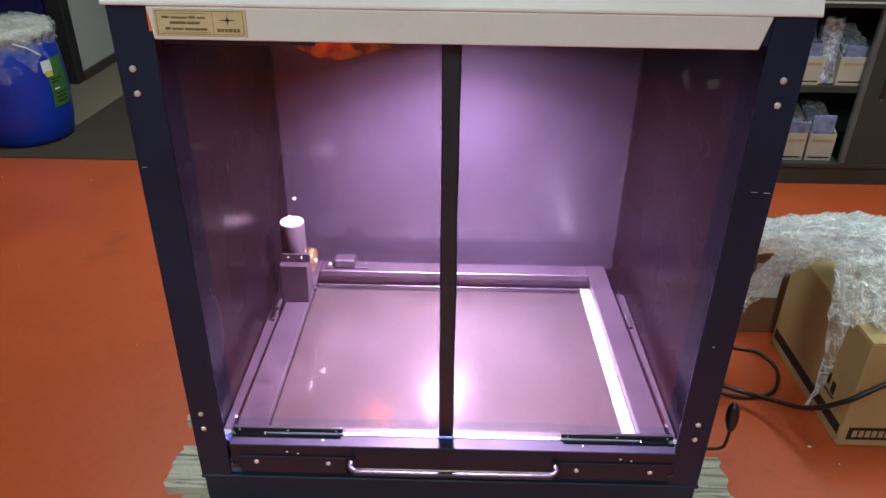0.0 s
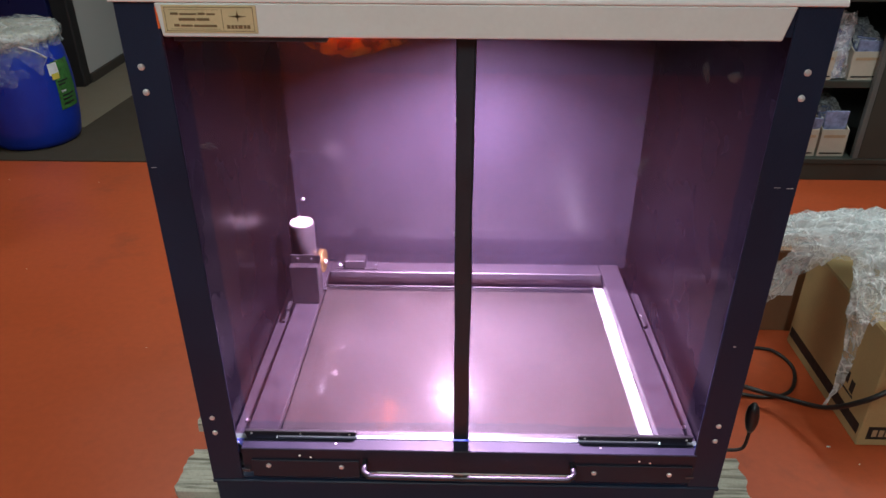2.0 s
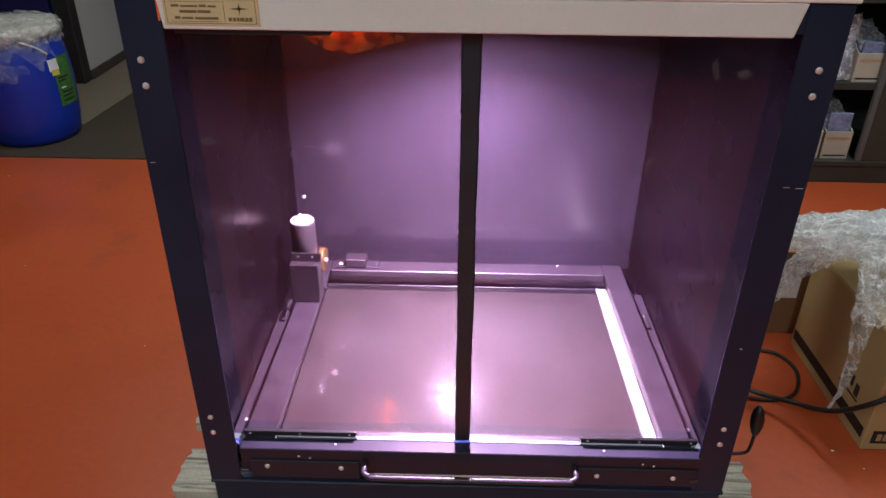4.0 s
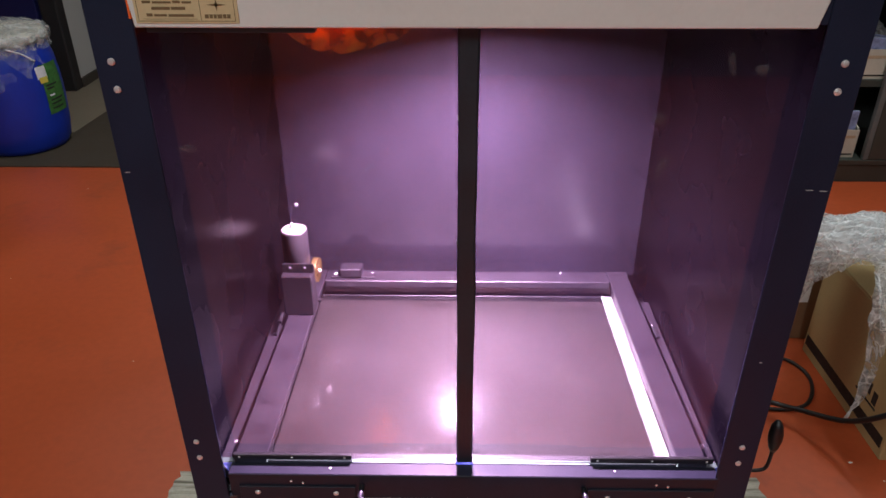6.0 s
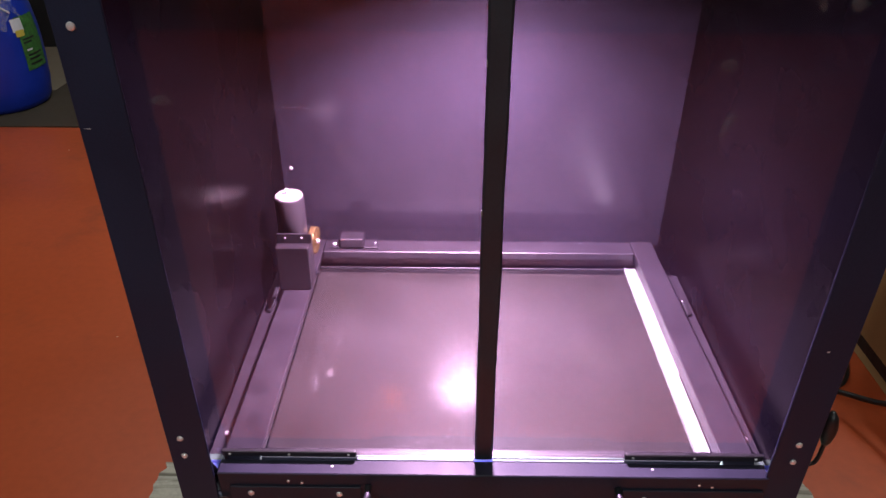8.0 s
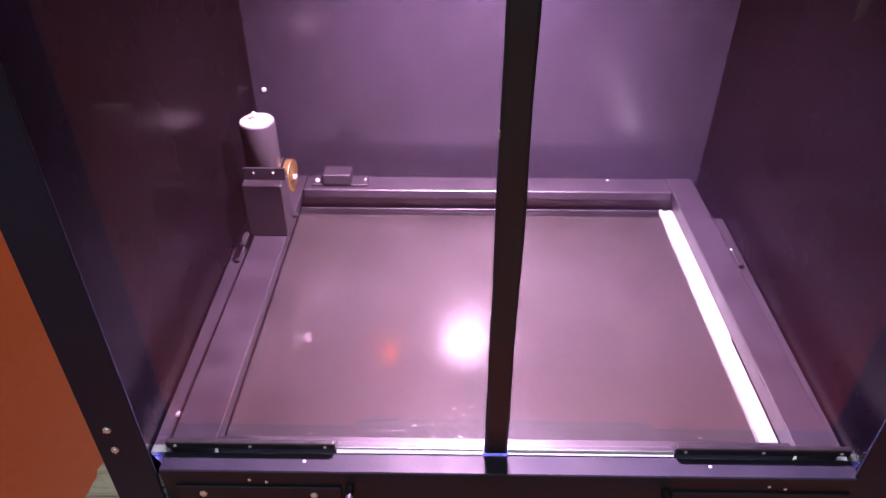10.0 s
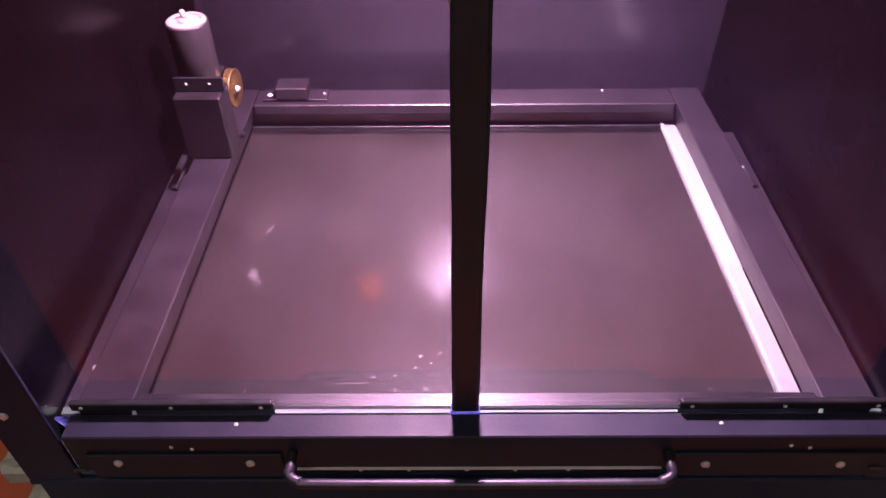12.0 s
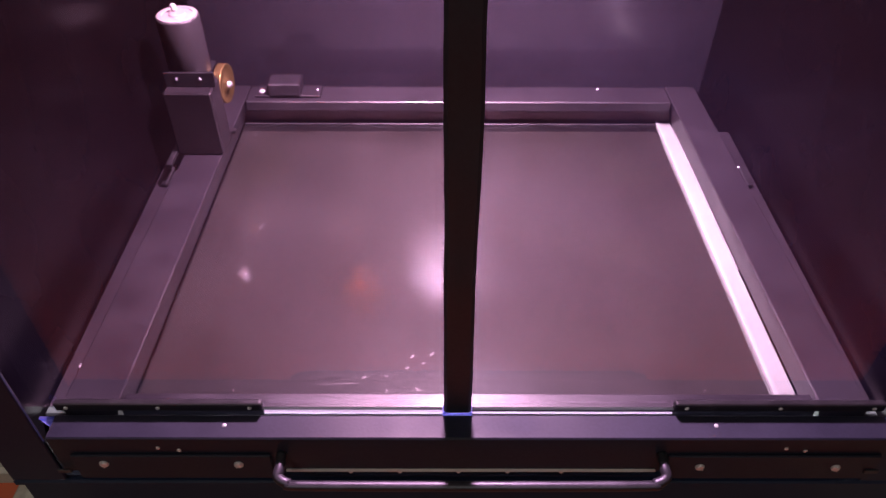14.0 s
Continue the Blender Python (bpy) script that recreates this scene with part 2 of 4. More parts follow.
M_wood = grained("weathered_pallet_wood", (0.50, 0.47, 0.39), (0.13, 0.115, 0.085), 0)
M_woody = grained("weathered_bearer_wood", (0.46, 0.43, 0.35), (0.12, 0.105, 0.08), 1)
M_card = mat("brown_cardboard", (0.42, 0.30, 0.135), 0.75, var=0.10, scale=9, fine=190, bump=0.1, dirt=((0.24, 0.15, 0.075), 8, 0.6, 0.5))
M_card2 = mat("reddish_cardboard", (0.24, 0.125, 0.062), 0.75, var=0.12, scale=9, fine=190, bump=0.1)
M_bin = mat("pale_cardboard", (0.47, 0.43, 0.355), 0.75, var=0.1, scale=14, fine=180, dirt=((0.36, 0.30, 0.2), 20, 0.6, 0.5))
M_print = mat("black_print", (0.016, 0.014, 0.013), 0.6, var=0.2, scale=50)
M_printw = mat("pale_print", (0.42, 0.30, 0.17), 0.7)
M_binband = mat("pale_brown_stripe", (0.42, 0.30, 0.19), 0.7, var=0.2, scale=30)
M_red = mat("red_print", (0.50, 0.03, 0.02), 0.6)
M_drum = mat("blue_polyethylene", (0.007, 0.032, 0.38), 0.36, var=0.14, scale=7, fine=120, bump=0.05)
M_green = mat("green_label", (0.050, 0.17, 0.040), 0.5, var=0.5, scale=45, dirt=((0.02, 0.05, 0.02), 40, 0.58, 0.9))
M_yellow = mat("yellow_label", (0.60, 0.50, 0.08), 0.5)
M_ivorylid = mat("cream_lid_rim", (0.44, 0.42, 0.36), 0.5, var=0.3, scale=25)
M_paper = mat("white_paper", (0.66, 0.67, 0.72), 0.6, var=0.12, scale=40)
M_bluepaper = mat("blue_grey_leaflets", (0.22, 0.25, 0.42), 0.5, var=0.5, scale=35, fine=90)
M_gold = mat("gold_foil_label", (0.62, 0.54, 0.31), 0.42, 0.12, var=0.08, scale=40, fine=300)
M_brown = mat("brown_print", (0.16, 0.11, 0.05), 0.5)


def film_material(name, cover, creases):
    """Crumpled clear film: part clear, part milky where it is folded, with sharp glints."""
    m = bpy.data.materials.new(name)
    m.use_nodes = True
    nt = m.node_tree
    L = nt.links.new
    b = nt.nodes["Principled BSDF"]
    b.inputs["Base Color"].default_value = (0.93, 0.95, 0.96, 1)
    b.inputs["Roughness"].default_value = 0.18
    tl = nt.nodes.new("ShaderNodeBsdfTranslucent")
    tl.inputs[0].default_value = (0.93, 0.95, 0.96, 1)
    m1 = nt.nodes.new("ShaderNodeMixShader")
    m1.inputs[0].default_value = 0.4
    L(b.outputs[0], m1.inputs[1])
    L(tl.outputs[0], m1.inputs[2])
    geo = nt.nodes.new("ShaderNodeNewGeometry")
    n = nt.nodes.new("ShaderNodeTexNoise")
    n.inputs["Scale"].default_value = 16
    n.inputs["Detail"].default_value = 6
    n.inputs["Distortion"].default_value = 1.2
    L(geo.outputs["Position"], n.inputs["Vector"])
    mr = nt.nodes.new("ShaderNodeMapRange")
    mr.inputs[1].default_value, mr.inputs[2].default_value = 0.40, 0.72
    mr.inputs[3].default_value, mr.inputs[4].default_value = cover * 0.3, cover * 1.3
    L(n.outputs["Fac"], mr.inputs[0])
    # sharp white crease lines that wander with the noise
    wob = nt.nodes.new("ShaderNodeVectorMath")
    wob.operation = "MULTIPLY_ADD"
    wob.inputs[1].default_value = (0.16, 0.10, 0.13)
    L(n.outputs["Color"], wob.inputs[0])
    L(geo.outputs["Position"], wob.inputs[2])
    vo = nt.nodes.new("ShaderNodeTexVoronoi")
    vo.feature = "DISTANCE_TO_EDGE"
    vo.inputs["Scale"].default_value = creases
    L(wob.outputs[0], vo.inputs["Vector"])
    cl = nt.nodes.new("ShaderNodeMapRange")
    cl.inputs[1].default_value, cl.inputs[2].default_value = 0.0, 0.09
    cl.inputs[3].default_value, cl.inputs[4].default_value = cover * 0.7, 0.0
    L(vo.outputs["Distance"], cl.inputs[0])
    sm = nt.nodes.new("ShaderNodeMath")
    sm.operation = "ADD"
    sm.use_clamp = True
    L(mr.outputs[0], sm.inputs[0])
    L(cl.outputs[0], sm.inputs[1])
    tr = nt.nodes.new("ShaderNodeBsdfTransparent")
    m2 = nt.nodes.new("ShaderNodeMixShader")
    L(sm.outputs[0], m2.inputs[0])
    L(tr.outputs[0], m2.inputs[1])
    L(m1.outputs[0], m2.inputs[2])
    L(m2.outputs[0], nt.nodes["Material Output"].inputs[0])
    return m


M_film = film_material("clear_wrapping_film", 0.64, 22.0)
M_rimfilm = film_material("gathered_clear_film", 0.32, 30.0)
M_thinfilm = film_material("thin_clear_film", 0.17, 12.0)
M_cable = mat("black_cable_rubber", (0.012, 0.011, 0.011), 0.45)
M_amber = glow("amber_safelight_glass", (1.0, 0.20, 0.014), 120.0)
M_orange = mat("orange_plastic", (0.75, 0.13, 0.02), 0.4)
M_tubeglow = glow("fluorescent_tube_glass", (1.0, 0.96, 0.9), 0.8)

# ---- mesh helpers ----


def part(name, bm, material, parent=None, label="", smooth=False):
    me = bpy.data.meshes.new(name)
    bmesh.ops.recalc_face_normals(bm, faces=bm.faces)
    bm.to_mesh(me)
    bm.free()
    me.materials.append(material)
    if smooth:
        for p in me.polygons:
            p.use_smooth = True
    ob = new(name, me)
    if parent:
        ob.parent = parent
        ob.matrix_parent_inverse = parent.matrix_world.inverted() if parent.type != "EMPTY" else Matrix.Translation(-parent.location)
    if label:
        tagged(ob, label)
    return ob


def thing(name, at, label, category, group="", kind=""):
    ob = new(name)
    ob.location = at
    ob.empty_display_size = 0.05
    return tagged(ob, label, category, group, kind)


def box(x0, y0, z0, x1, y1, z1, bevel=0.0, bm=None, m=None, seg=1):
    """A box between two corners, its edges rounded by bevel, set by m; added to bm where given."""
    one = bmesh.new()
    bmesh.ops.create_cube(one, size=1)
    for v in one.verts:
        v.co = Vector((x0 + (v.co.x + 0.5) * (x1 - x0), y0 + (v.co.y + 0.5) * (y1 - y0), z0 + (v.co.z + 0.5) * (z1 - z0)))
    if bevel:
        bmesh.ops.bevel(one, geom=one.edges[:], offset=bevel, segments=seg, affect="EDGES", profile=0.6)
    if m:
        bmesh.ops.transform(one, matrix=m, verts=one.verts)
    if bm is None:
        return one
    tmp = bpy.data.meshes.new("tmp")
    one.to_mesh(tmp)
    one.free()
    bm.from_mesh(tmp)
    bpy.data.meshes.remove(tmp)
    return bm


def open_back(bm):
    """Takes away the rear faces of a lit edge, so that light from behind passes through one skin."""
    bm.normal_update()
    bmesh.ops.delete(bm, geom=[f for f in bm.faces if f.normal.y > 0.9], context="FACES")
    return bm


def lathe(profile, n=40, m=None, cap=True):
    """Turns (radius, height) pairs round z."""
    bm = bmesh.new()
    rings = [[bm.verts.new((r * math.cos(2 * math.pi * k / n), r * math.sin(2 * math.pi * k / n), z)) for k in range(n)] for r, z in profile]
    for a, b in zip(rings, rings[1:]):
        for k in range(n):
            bm.faces.new((a[k], a[(k + 1) % n], b[(k + 1) % n], b[k]))
    if cap:
        bm.faces.new(rings[0][::-1])
        bm.faces.new(rings[-1])
    if m:
        bmesh.ops.transform(bm, matrix=m, verts=bm.verts)
    return bm


def tube(points, radius, n=10):
    """A round rod along points."""
    bm = bmesh.new()
    pts = [Vector(p) for p in points]
    rings = []
    up = None
    for i, p in enumerate(pts):
        d = (pts[min(i + 1, len(pts) - 1)] - pts[max(i - 1, 0)]).normalized()
        if up is None:
            up = d.orthogonal().normalized()
        up = (up - d * up.dot(d)).normalized()
        side = d.cross(up)
        rings.append([bm.verts.new(p + radius * (math.cos(2 * math.pi * k / n) * up + math.sin(2 * math.pi * k / n) * side)) for k in range(n)])
    for a, b in zip(rings, rings[1:]):
        for k in range(n):
            bm.faces.new((a[k], a[(k + 1) % n], b[(k + 1) % n], b[k]))
    bm.faces.new(rings[0][::-1])
    bm.faces.new(rings[-1])
    return bm


def curve(points, steps=8):
    """A smooth line through points (Catmull-Rom)."""
    p = [Vector(q) for q in points]
    p = [2 * p[0] - p[1]] + p + [2 * p[-1] - p[-2]]
    out = []
    for i in range(1, len(p) - 2):
        for s in range(steps):
            t = s / steps
            out.append(0.5 * (2 * p[i] + (p[i + 1] - p[i - 1]) * t + (2 * p[i - 1] - 5 * p[i] + 4 * p[i + 1] - p[i + 2]) * t * t + (3 * p[i] - p[i - 1] - 3 * p[i + 1] + p[i + 2]) * t ** 3))
    return out + [p[-2]]


def folded(profile, axis, a, b):
    """A folded sheet: a closed profile of (u, v) pushed from a to b along z (u, v = x, y) or along x (u, v = y, z)."""
    bm = bmesh.new()
    at = (lambda u, v, w: (u, v, w)) if axis == "z" else (lambda u, v, w: (w, u, v))
    p = [bm.verts.new(at(u, v, a)) for u, v in profile]
    q = [bm.verts.new(at(u, v, b)) for u, v in profile]
    n = len(profile)
    bm.faces.new(p)
    bm.faces.new(q[::-1])
    for k in range(n):
        bm.faces.new((p[k], p[(k + 1) % n], q[(k + 1) % n], q[k]))
    return bm


def screw_mesh(radius):
    bm = lathe([(radius, 0), (radius * 0.97, radius * 0.28), (radius * 0.72, radius * 0.52), (radius * 0.3, radius * 0.62)], 14)
    me = bpy.data.meshes.new("screw")
    box(-radius * 0.8, -radius * 0.09, radius * 0.50, radius * 0.8, radius * 0.09, radius * 0.66, bm=bm)
    bm.to_mesh(me)
    bm.free()
    me.materials.append(M_steel)
    me.polygons.foreach_set("use_smooth", [False] * len(me.polygons))
    return me


SCREW = screw_mesh(0.0048)
SMALL = screw_mesh(0.0022)


def screw(at, parent, m=None, mesh=None):
    """A pan-head screw at a place; it faces the front unless m turns it."""
    ob = new("screw", mesh or SCREW)
    ob.parent = parent
    ob.matrix_parent_inverse = parent.matrix_world.inverted() if parent.type != "EMPTY" else Matrix.Translation(-parent.location)
    ob.matrix_basis = Matrix.Translation(at) @ (m or pose(0, 0, 0, 90, 0, 0)) @ pose(0, 0, 0, 0, 0, random.uniform(0, 180))
    return ob


UP = pose(0, 0, 0)

# ---- the workshop ----
X0, X1, Y0, Y1, ZC = -4.6, 4.2, -2.6, 7.0, 2.9


def setting(name, bm, material, label):
    return tagged(part(name, bm, material), label, name.split("_")[0], kind="structure")


setting("floor", box(X0, Y0, -0.1, X1, Y1, 0.0), M_floor, "orange-red painted workshop floor, slightly scuffed")
setting("ceiling", box(X0, Y0, ZC, X1, Y1, ZC + 0.1), M_ceil, "plain white workshop ceiling")
setting("wall_west", box(X0 - 0.15, Y0, -0.1, X0, Y1, ZC), M_greywall, "plain grey workshop wall")
setting("wall_east", box(X1, Y0, -0.1, X1 + 0.15, Y1, ZC), M_greywall, "plain grey workshop wall")
setting("wall_south", box(X0 - 0.15, Y0 - 0.15, -0.1, X1 + 0.15, Y0, ZC), M_greywall, "plain grey workshop wall")
setting("wall_north", box(X0 - 0.15, Y1, -0.1, X1 + 0.15, Y1 + 0.15, ZC), M_wall, "plain white workshop wall")
setting("wall_partition", box(-2.44, 4.46, 0.0, -2.252, Y1, ZC), M_wall, "white partition wall with a dark skirting")
setting("baseboard", box(-2.252, 4.462, 0.0, -2.238, Y1, 0.06, 0.003), M_skirt, "dark skirting along the white wall")
bm = bmesh.new()
quad = [(-4.5, 3.21), (-1.2, 3.21), (1.2, 3.24), (1.2, 6.9), (-1.2, 6.9), (-1.73, 6.9), (-1.93, 3.66), (-4.5, 3.66)]
low = [bm.verts.new((x, y, 0.0)) for x, y in quad]
top = [bm.verts.new((x, y, 0.006)) for x, y in quad]
bm.faces.new(top)
for k in range(len(quad)):
    bm.faces.new((low[k], low[(k + 1) % len(quad)], top[(k + 1) % len(quad)], top[k]))
setting("floor_carpet", bm, M_mat, "worn brown-grey carpet on the workshop floor")
bm = bmesh.new()
quad = [(-4.5, 3.664), (-1.934, 3.664), (-1.735, 6.9), (-4.5, 6.9)]
low = [bm.verts.new((x, y, 0.0)) for x, y in quad]
top = [bm.verts.new((x, y, 0.004)) for x, y in quad]
bm.faces.new(top)
for k in range(4):
    bm.faces.new((low[k], low[(k + 1) % 4], top[(k + 1) % 4], top[k]))
setting("floor_beige", bm, M_tile, "beige-grey bare floor behind the carpet")
setting("column", box(-2.345, 4.37, 0.0, -2.245, 4.46, ZC, 0.006), M_column, "black painted steel column at the end of the wall")

for tx, ty in TUBES:
    lamp = thing("ceiling_light", (tx, ty, ZC), "white fluorescent batten light on the ceiling", "ceiling light", "workshop ceiling lights")
    part("housing", box(tx - 0.08, ty - 0.68, ZC - 0.06, tx + 0.08, ty + 0.68, ZC, 0.006), M_white, lamp)
    part("tube", tube([(tx, ty - 0.64, ZC - 0.078), (tx, ty + 0.64, ZC - 0.078)], 0.013), M_tubeglow, lamp, smooth=True)

# ---- pallet under the machine ----
pal = thing("pallet", (0.04, 1.4, 0.0), "weathered grey wooden pallet under the machine", "pallet")
PX0, PX1 = -0.560, 0.640


def ragged_board(x0, y0, z0, x1, y1, z1, n=9):
    """A sawn board along x with splintered ends."""
    bm = bmesh.new()
    ys = [y0 + (y1 - y0) * k / n for k in range(n + 1)]
    left = [(x0 + random.choice((0, 0, 0.004, 0.011)) + random.uniform(-0.004, 0.004), yy) for yy in ys]
    right = [(x1 - random.choice((0, 0, 0.004, 0.011)) + random.uniform(-0.004, 0.004), yy) for yy in ys]
    ring = left[::-1] + right
    low = [bm.verts.new((px, py, z0)) for px, py in ring]
    top = [bm.verts.new((px + random.uniform(-0.0015, 0.0015), py, z1)) for px, py in ring]
    bm.faces.new(low[::-1]), bm.faces.new(top)
    for k in range(len(ring)):
        q = (k + 1) % len(ring)
        bm.faces.new((low[k], low[q], top[q], top[k]))
    return bm


for k, y in enumerate((0.985, 1.185, 1.395, 1.605, 1.805)):
    w = 0.145 if k % 2 == 0 else 0.12
    a, b = random.uniform(-0.018, 0.012), random.uniform(-0.012, 0.018)
    part("board", ragged_board(PX0 + a, y - w / 2, 0.122, PX1 + b, y + w / 2, 0.144), M_wood, pal)
for x in (-0.47, 0.04, 0.55):
    part("bearer", box(x - 0.05, 0.92, 0.1, x + 0.05, 1.87, 0.122, 0.003), M_woody, pal)
    for y in (0.985, 1.395, 1.8):
        part("block", box(x - 0.05, y - 0.06, 0.022, x + 0.05, y + 0.06, 0.1, 0.003), M_wood, pal)
    part("runner", box(x - 0.05, 0.92, 0.0, x + 0.05, 1.87, 0.022, 0.003), M_woody, pal)

# ---- the exposure cabinet ----
L0, L1, R1, R0 = -0.430, -0.373, 0.454, 0.511      # posts
WL, WR, YB, ZR = -0.412, 0.492, 1.827, 1.112         # inner walls, back wall, roof
FRONT = 1.040
unit = thing("exposure_cabinet", (0.04, 1.43, 0.144), "dark navy metal exposure cabinet with pale hood on a pallet", "machine")
bm = box(-0.428, FRONT + 0.004, 0.144, 0.511, YB + 0.02, 0.264, 0.003)
box(-0.432, FRONT, 0.264, 0.515, YB + 0.022, 0.272, 0.002, bm)
box(-0.428, FRONT + 0.006, 0.272, 0.511, YB + 0.02, 0.2762, bm=bm)
part("base_box", bm, M_navy, unit)
for x0, s in ((L0, 1), (R0, -1)):
    w = 0.057
    prof = [(0, 0.05), (0, 0.0012), (0.0012, 0), (w - 0.0012, 0), (w, 0.0012), (w, 0.003), (0.003, 0.003), (0.003, 0.05)]
    bm = folded([(x0 + s * u, FRONT + v) for u, v in prof], "z", 0.2765, 1.137)
    post = part("post", bm, M_navy, unit)
    for z in (1.052, 1.017, 0.426, 0.391):
        screw((-0.409 if x0 == L0 else 0.4845, FRONT, z), post)
for x0, z0, x1, z1 in ((0.478, 0.884, 0.487, 0.8846), (0.496, 0.8828, 0.506, 0.8836), (-0.424, 0.905, -0.417, 0.9056), (0.476, 0.598, 0.480, 0.5995)):
    part("scratch", box(x0, FRONT - 0.0003, z0, x1, FRONT - 0.0001, z1), M_ivory, unit)
# unseen black strips, added so the acrylic mirrors dark post backs
for x0, x1 in ((L0 + 0.0035, L1 - 0.001), (R1 + 0.001, R0 - 0.0035)):
    part("post_mask", box(x0, FRONT + 0.0034, 0.2765, x1, FRONT + 0.005, 1.137), M_black, unit, "black strip added behind the post to darken its reflection")
part("gusset", box(R1 - 0.022, FRONT + 0.0024, 1.0975, R1 - 0.0005, FRONT + 0.0034, 1.1368), M_navy, unit)
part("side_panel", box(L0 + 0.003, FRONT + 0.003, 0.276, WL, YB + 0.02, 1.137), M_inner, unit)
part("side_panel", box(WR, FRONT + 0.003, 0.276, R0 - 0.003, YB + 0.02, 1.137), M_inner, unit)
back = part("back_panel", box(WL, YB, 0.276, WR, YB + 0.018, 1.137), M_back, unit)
screw((-0.391, YB, 0.481), back)
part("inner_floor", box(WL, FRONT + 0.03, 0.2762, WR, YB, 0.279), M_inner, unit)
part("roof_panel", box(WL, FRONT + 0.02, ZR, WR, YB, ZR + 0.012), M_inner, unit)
hood = [(FRONT - 0.004, 1.1375), (FRONT - 0.0055, 1.139), (FRONT - 0.0055, 1.142), (FRONT + 0.030, 1.235), (FRONT + 0.036, 1.238), (YB + 0.025, 1.238), (YB + 0.025, 1.138)]
part("hood_top", folded(hood, "x", -0.434, 0.513), M_white, unit, "white lacquered sloping hood top")
bm = box(L1 + 0.001, FRONT - 0.004, 1.0935, R1 - 0.006, FRONT + 0.002, 1.137, 0.0015)
for v in bm.verts:
    low = (1.137 - v.co.z) / 0.0435
    v.co.x += (0.003 - 0.011 * low) if v.co.x > 0 else (-0.003 + 0.005 * low)
box(L1 + 0.004, FRONT + 0.002, 1.0935, R1 - 0.016, FRONT + 0.02, 1.0965, 0.001, bm)
part("hood_panel", bm, M_ivory, unit, "light grey hood front")
part("hood_bracket", box(-0.36, FRONT + 0.004, 1.086, -0.155, FRONT + 0.018, 1.0932, 0.001), M_black, unit)
# amber plastic edge beside the hood
part("amber_edge", box(L1 - 0.002, FRONT - 0.003, 1.104, L1 + 0.0005, FRONT - 0.0005, 1.132), M_orange, unit, "orange plastic edge beside the hood")

# exposure lamp: reflector bowl and socket under the roof
refl = part("reflector", lathe([(0.02, 0.055), (0.03, 0.052), (0.048, 0.03), (0.058, 0.0), (0.060, 0.0), (0.050, 0.033), (0.031, 0.0565), (0.02, 0.059)], 36, pose(0.024, 1.49, 1.014), cap=False), M_steel, unit, "round metal lamp reflector under the roof", True)
part("lamp_stem", lathe([(0.018, 0.05), (0.018, 0.098)], 20, pose(0.024, 1.49, 1.014)), M_black, unit)
amb = part("safelight", lathe([(0.004, 0.0), (0.016, 0.004), (0.021, 0.016), (0.019, 0.04), (0.013, 0.055)], 24, pose(-0.215, 1.464, 1.050), True), M_amber, unit, "glowing orange safelight bulb", True)
part("socket", lathe([(0.014, 0.055), (0.017, 0.06), (0.017, 0.059)], 20, pose(-0.215, 1.464, 1.050)), M_black, amb)
# crumpled amber leaves, overlapping, added before the safelight to draw its soft glow
for k, (y, drop, shift) in enumerate(((1.436, 0.010, 0.0), (1.441, 0.0, 0.012), (1.446, -0.008, -0.014), (1.451, -0.014, 0.004), (1.431, 0.022, -0.006))):
    bm = bmesh.new()
    low = [(-0.300, ZR)]
    for i in range(25):
        u = i / 24
        z = 1.035 - (0.046 + drop) * math.sin(math.pi * u) ** 0.6 + 0.008 * noise.noise((u * 7, k * 3.1, 0.5))
        low.append((-0.298 + shift + 0.256 * u, z))
    low.append((-0.040, ZR))
    a = [bm.verts.new((x, y + 0.006 * noise.noise((x * 30, z * 30, k)), z)) for x, z in low]
    b = [bm.verts.new(v.co + Vector((0, 0.001, 0))) for v in a]
    bm.faces.new(a), bm.faces.new(b[::-1])
    for i in range(len(low)):
        q = (i + 1) % len(low)
        bm.faces.new((a[i], a[q], b[q], b[i]))
    bmesh.ops.recalc_face_normals(bm, faces=bm.faces)
    part("glow_leaf", open_back(bm), M_amberglow, amb, "crumpled amber leaf added for the soft orange glow")

# tinted sliding panels
YP = 1.074
for x0, x1 in ((WL + 0.004, 0.031), (0.033, WR - 0.004)):
    pane = part("acrylic_panel", box(x0, YP, 0.3566, x1, YP + 0.004, 1.105, 0.0008), M_tint if x0 < 0 else M_tintviolet, unit, "smoked magenta acrylic panel with smears" if x0 < 0 else "smoked violet acrylic panel with smears")
    bx0, bx1 = (-0.365, -0.160) if x0 < 0 else (0.248, 0.4575)
    bm = box(bx0, YP - 0.008, 0.3605, bx1, YP - 0.0005, 0.3722, 0.0028, seg=3)
    br = part("bracket", bm, M_black, pane, "black metal bracket along the lower edge")
    for fx in (bx0 + 0.012, (bx0 + bx1) / 2, bx1 - 0.012):
        screw((fx, YP - 0.008, 0.3665), pane, mesh=SMALL)
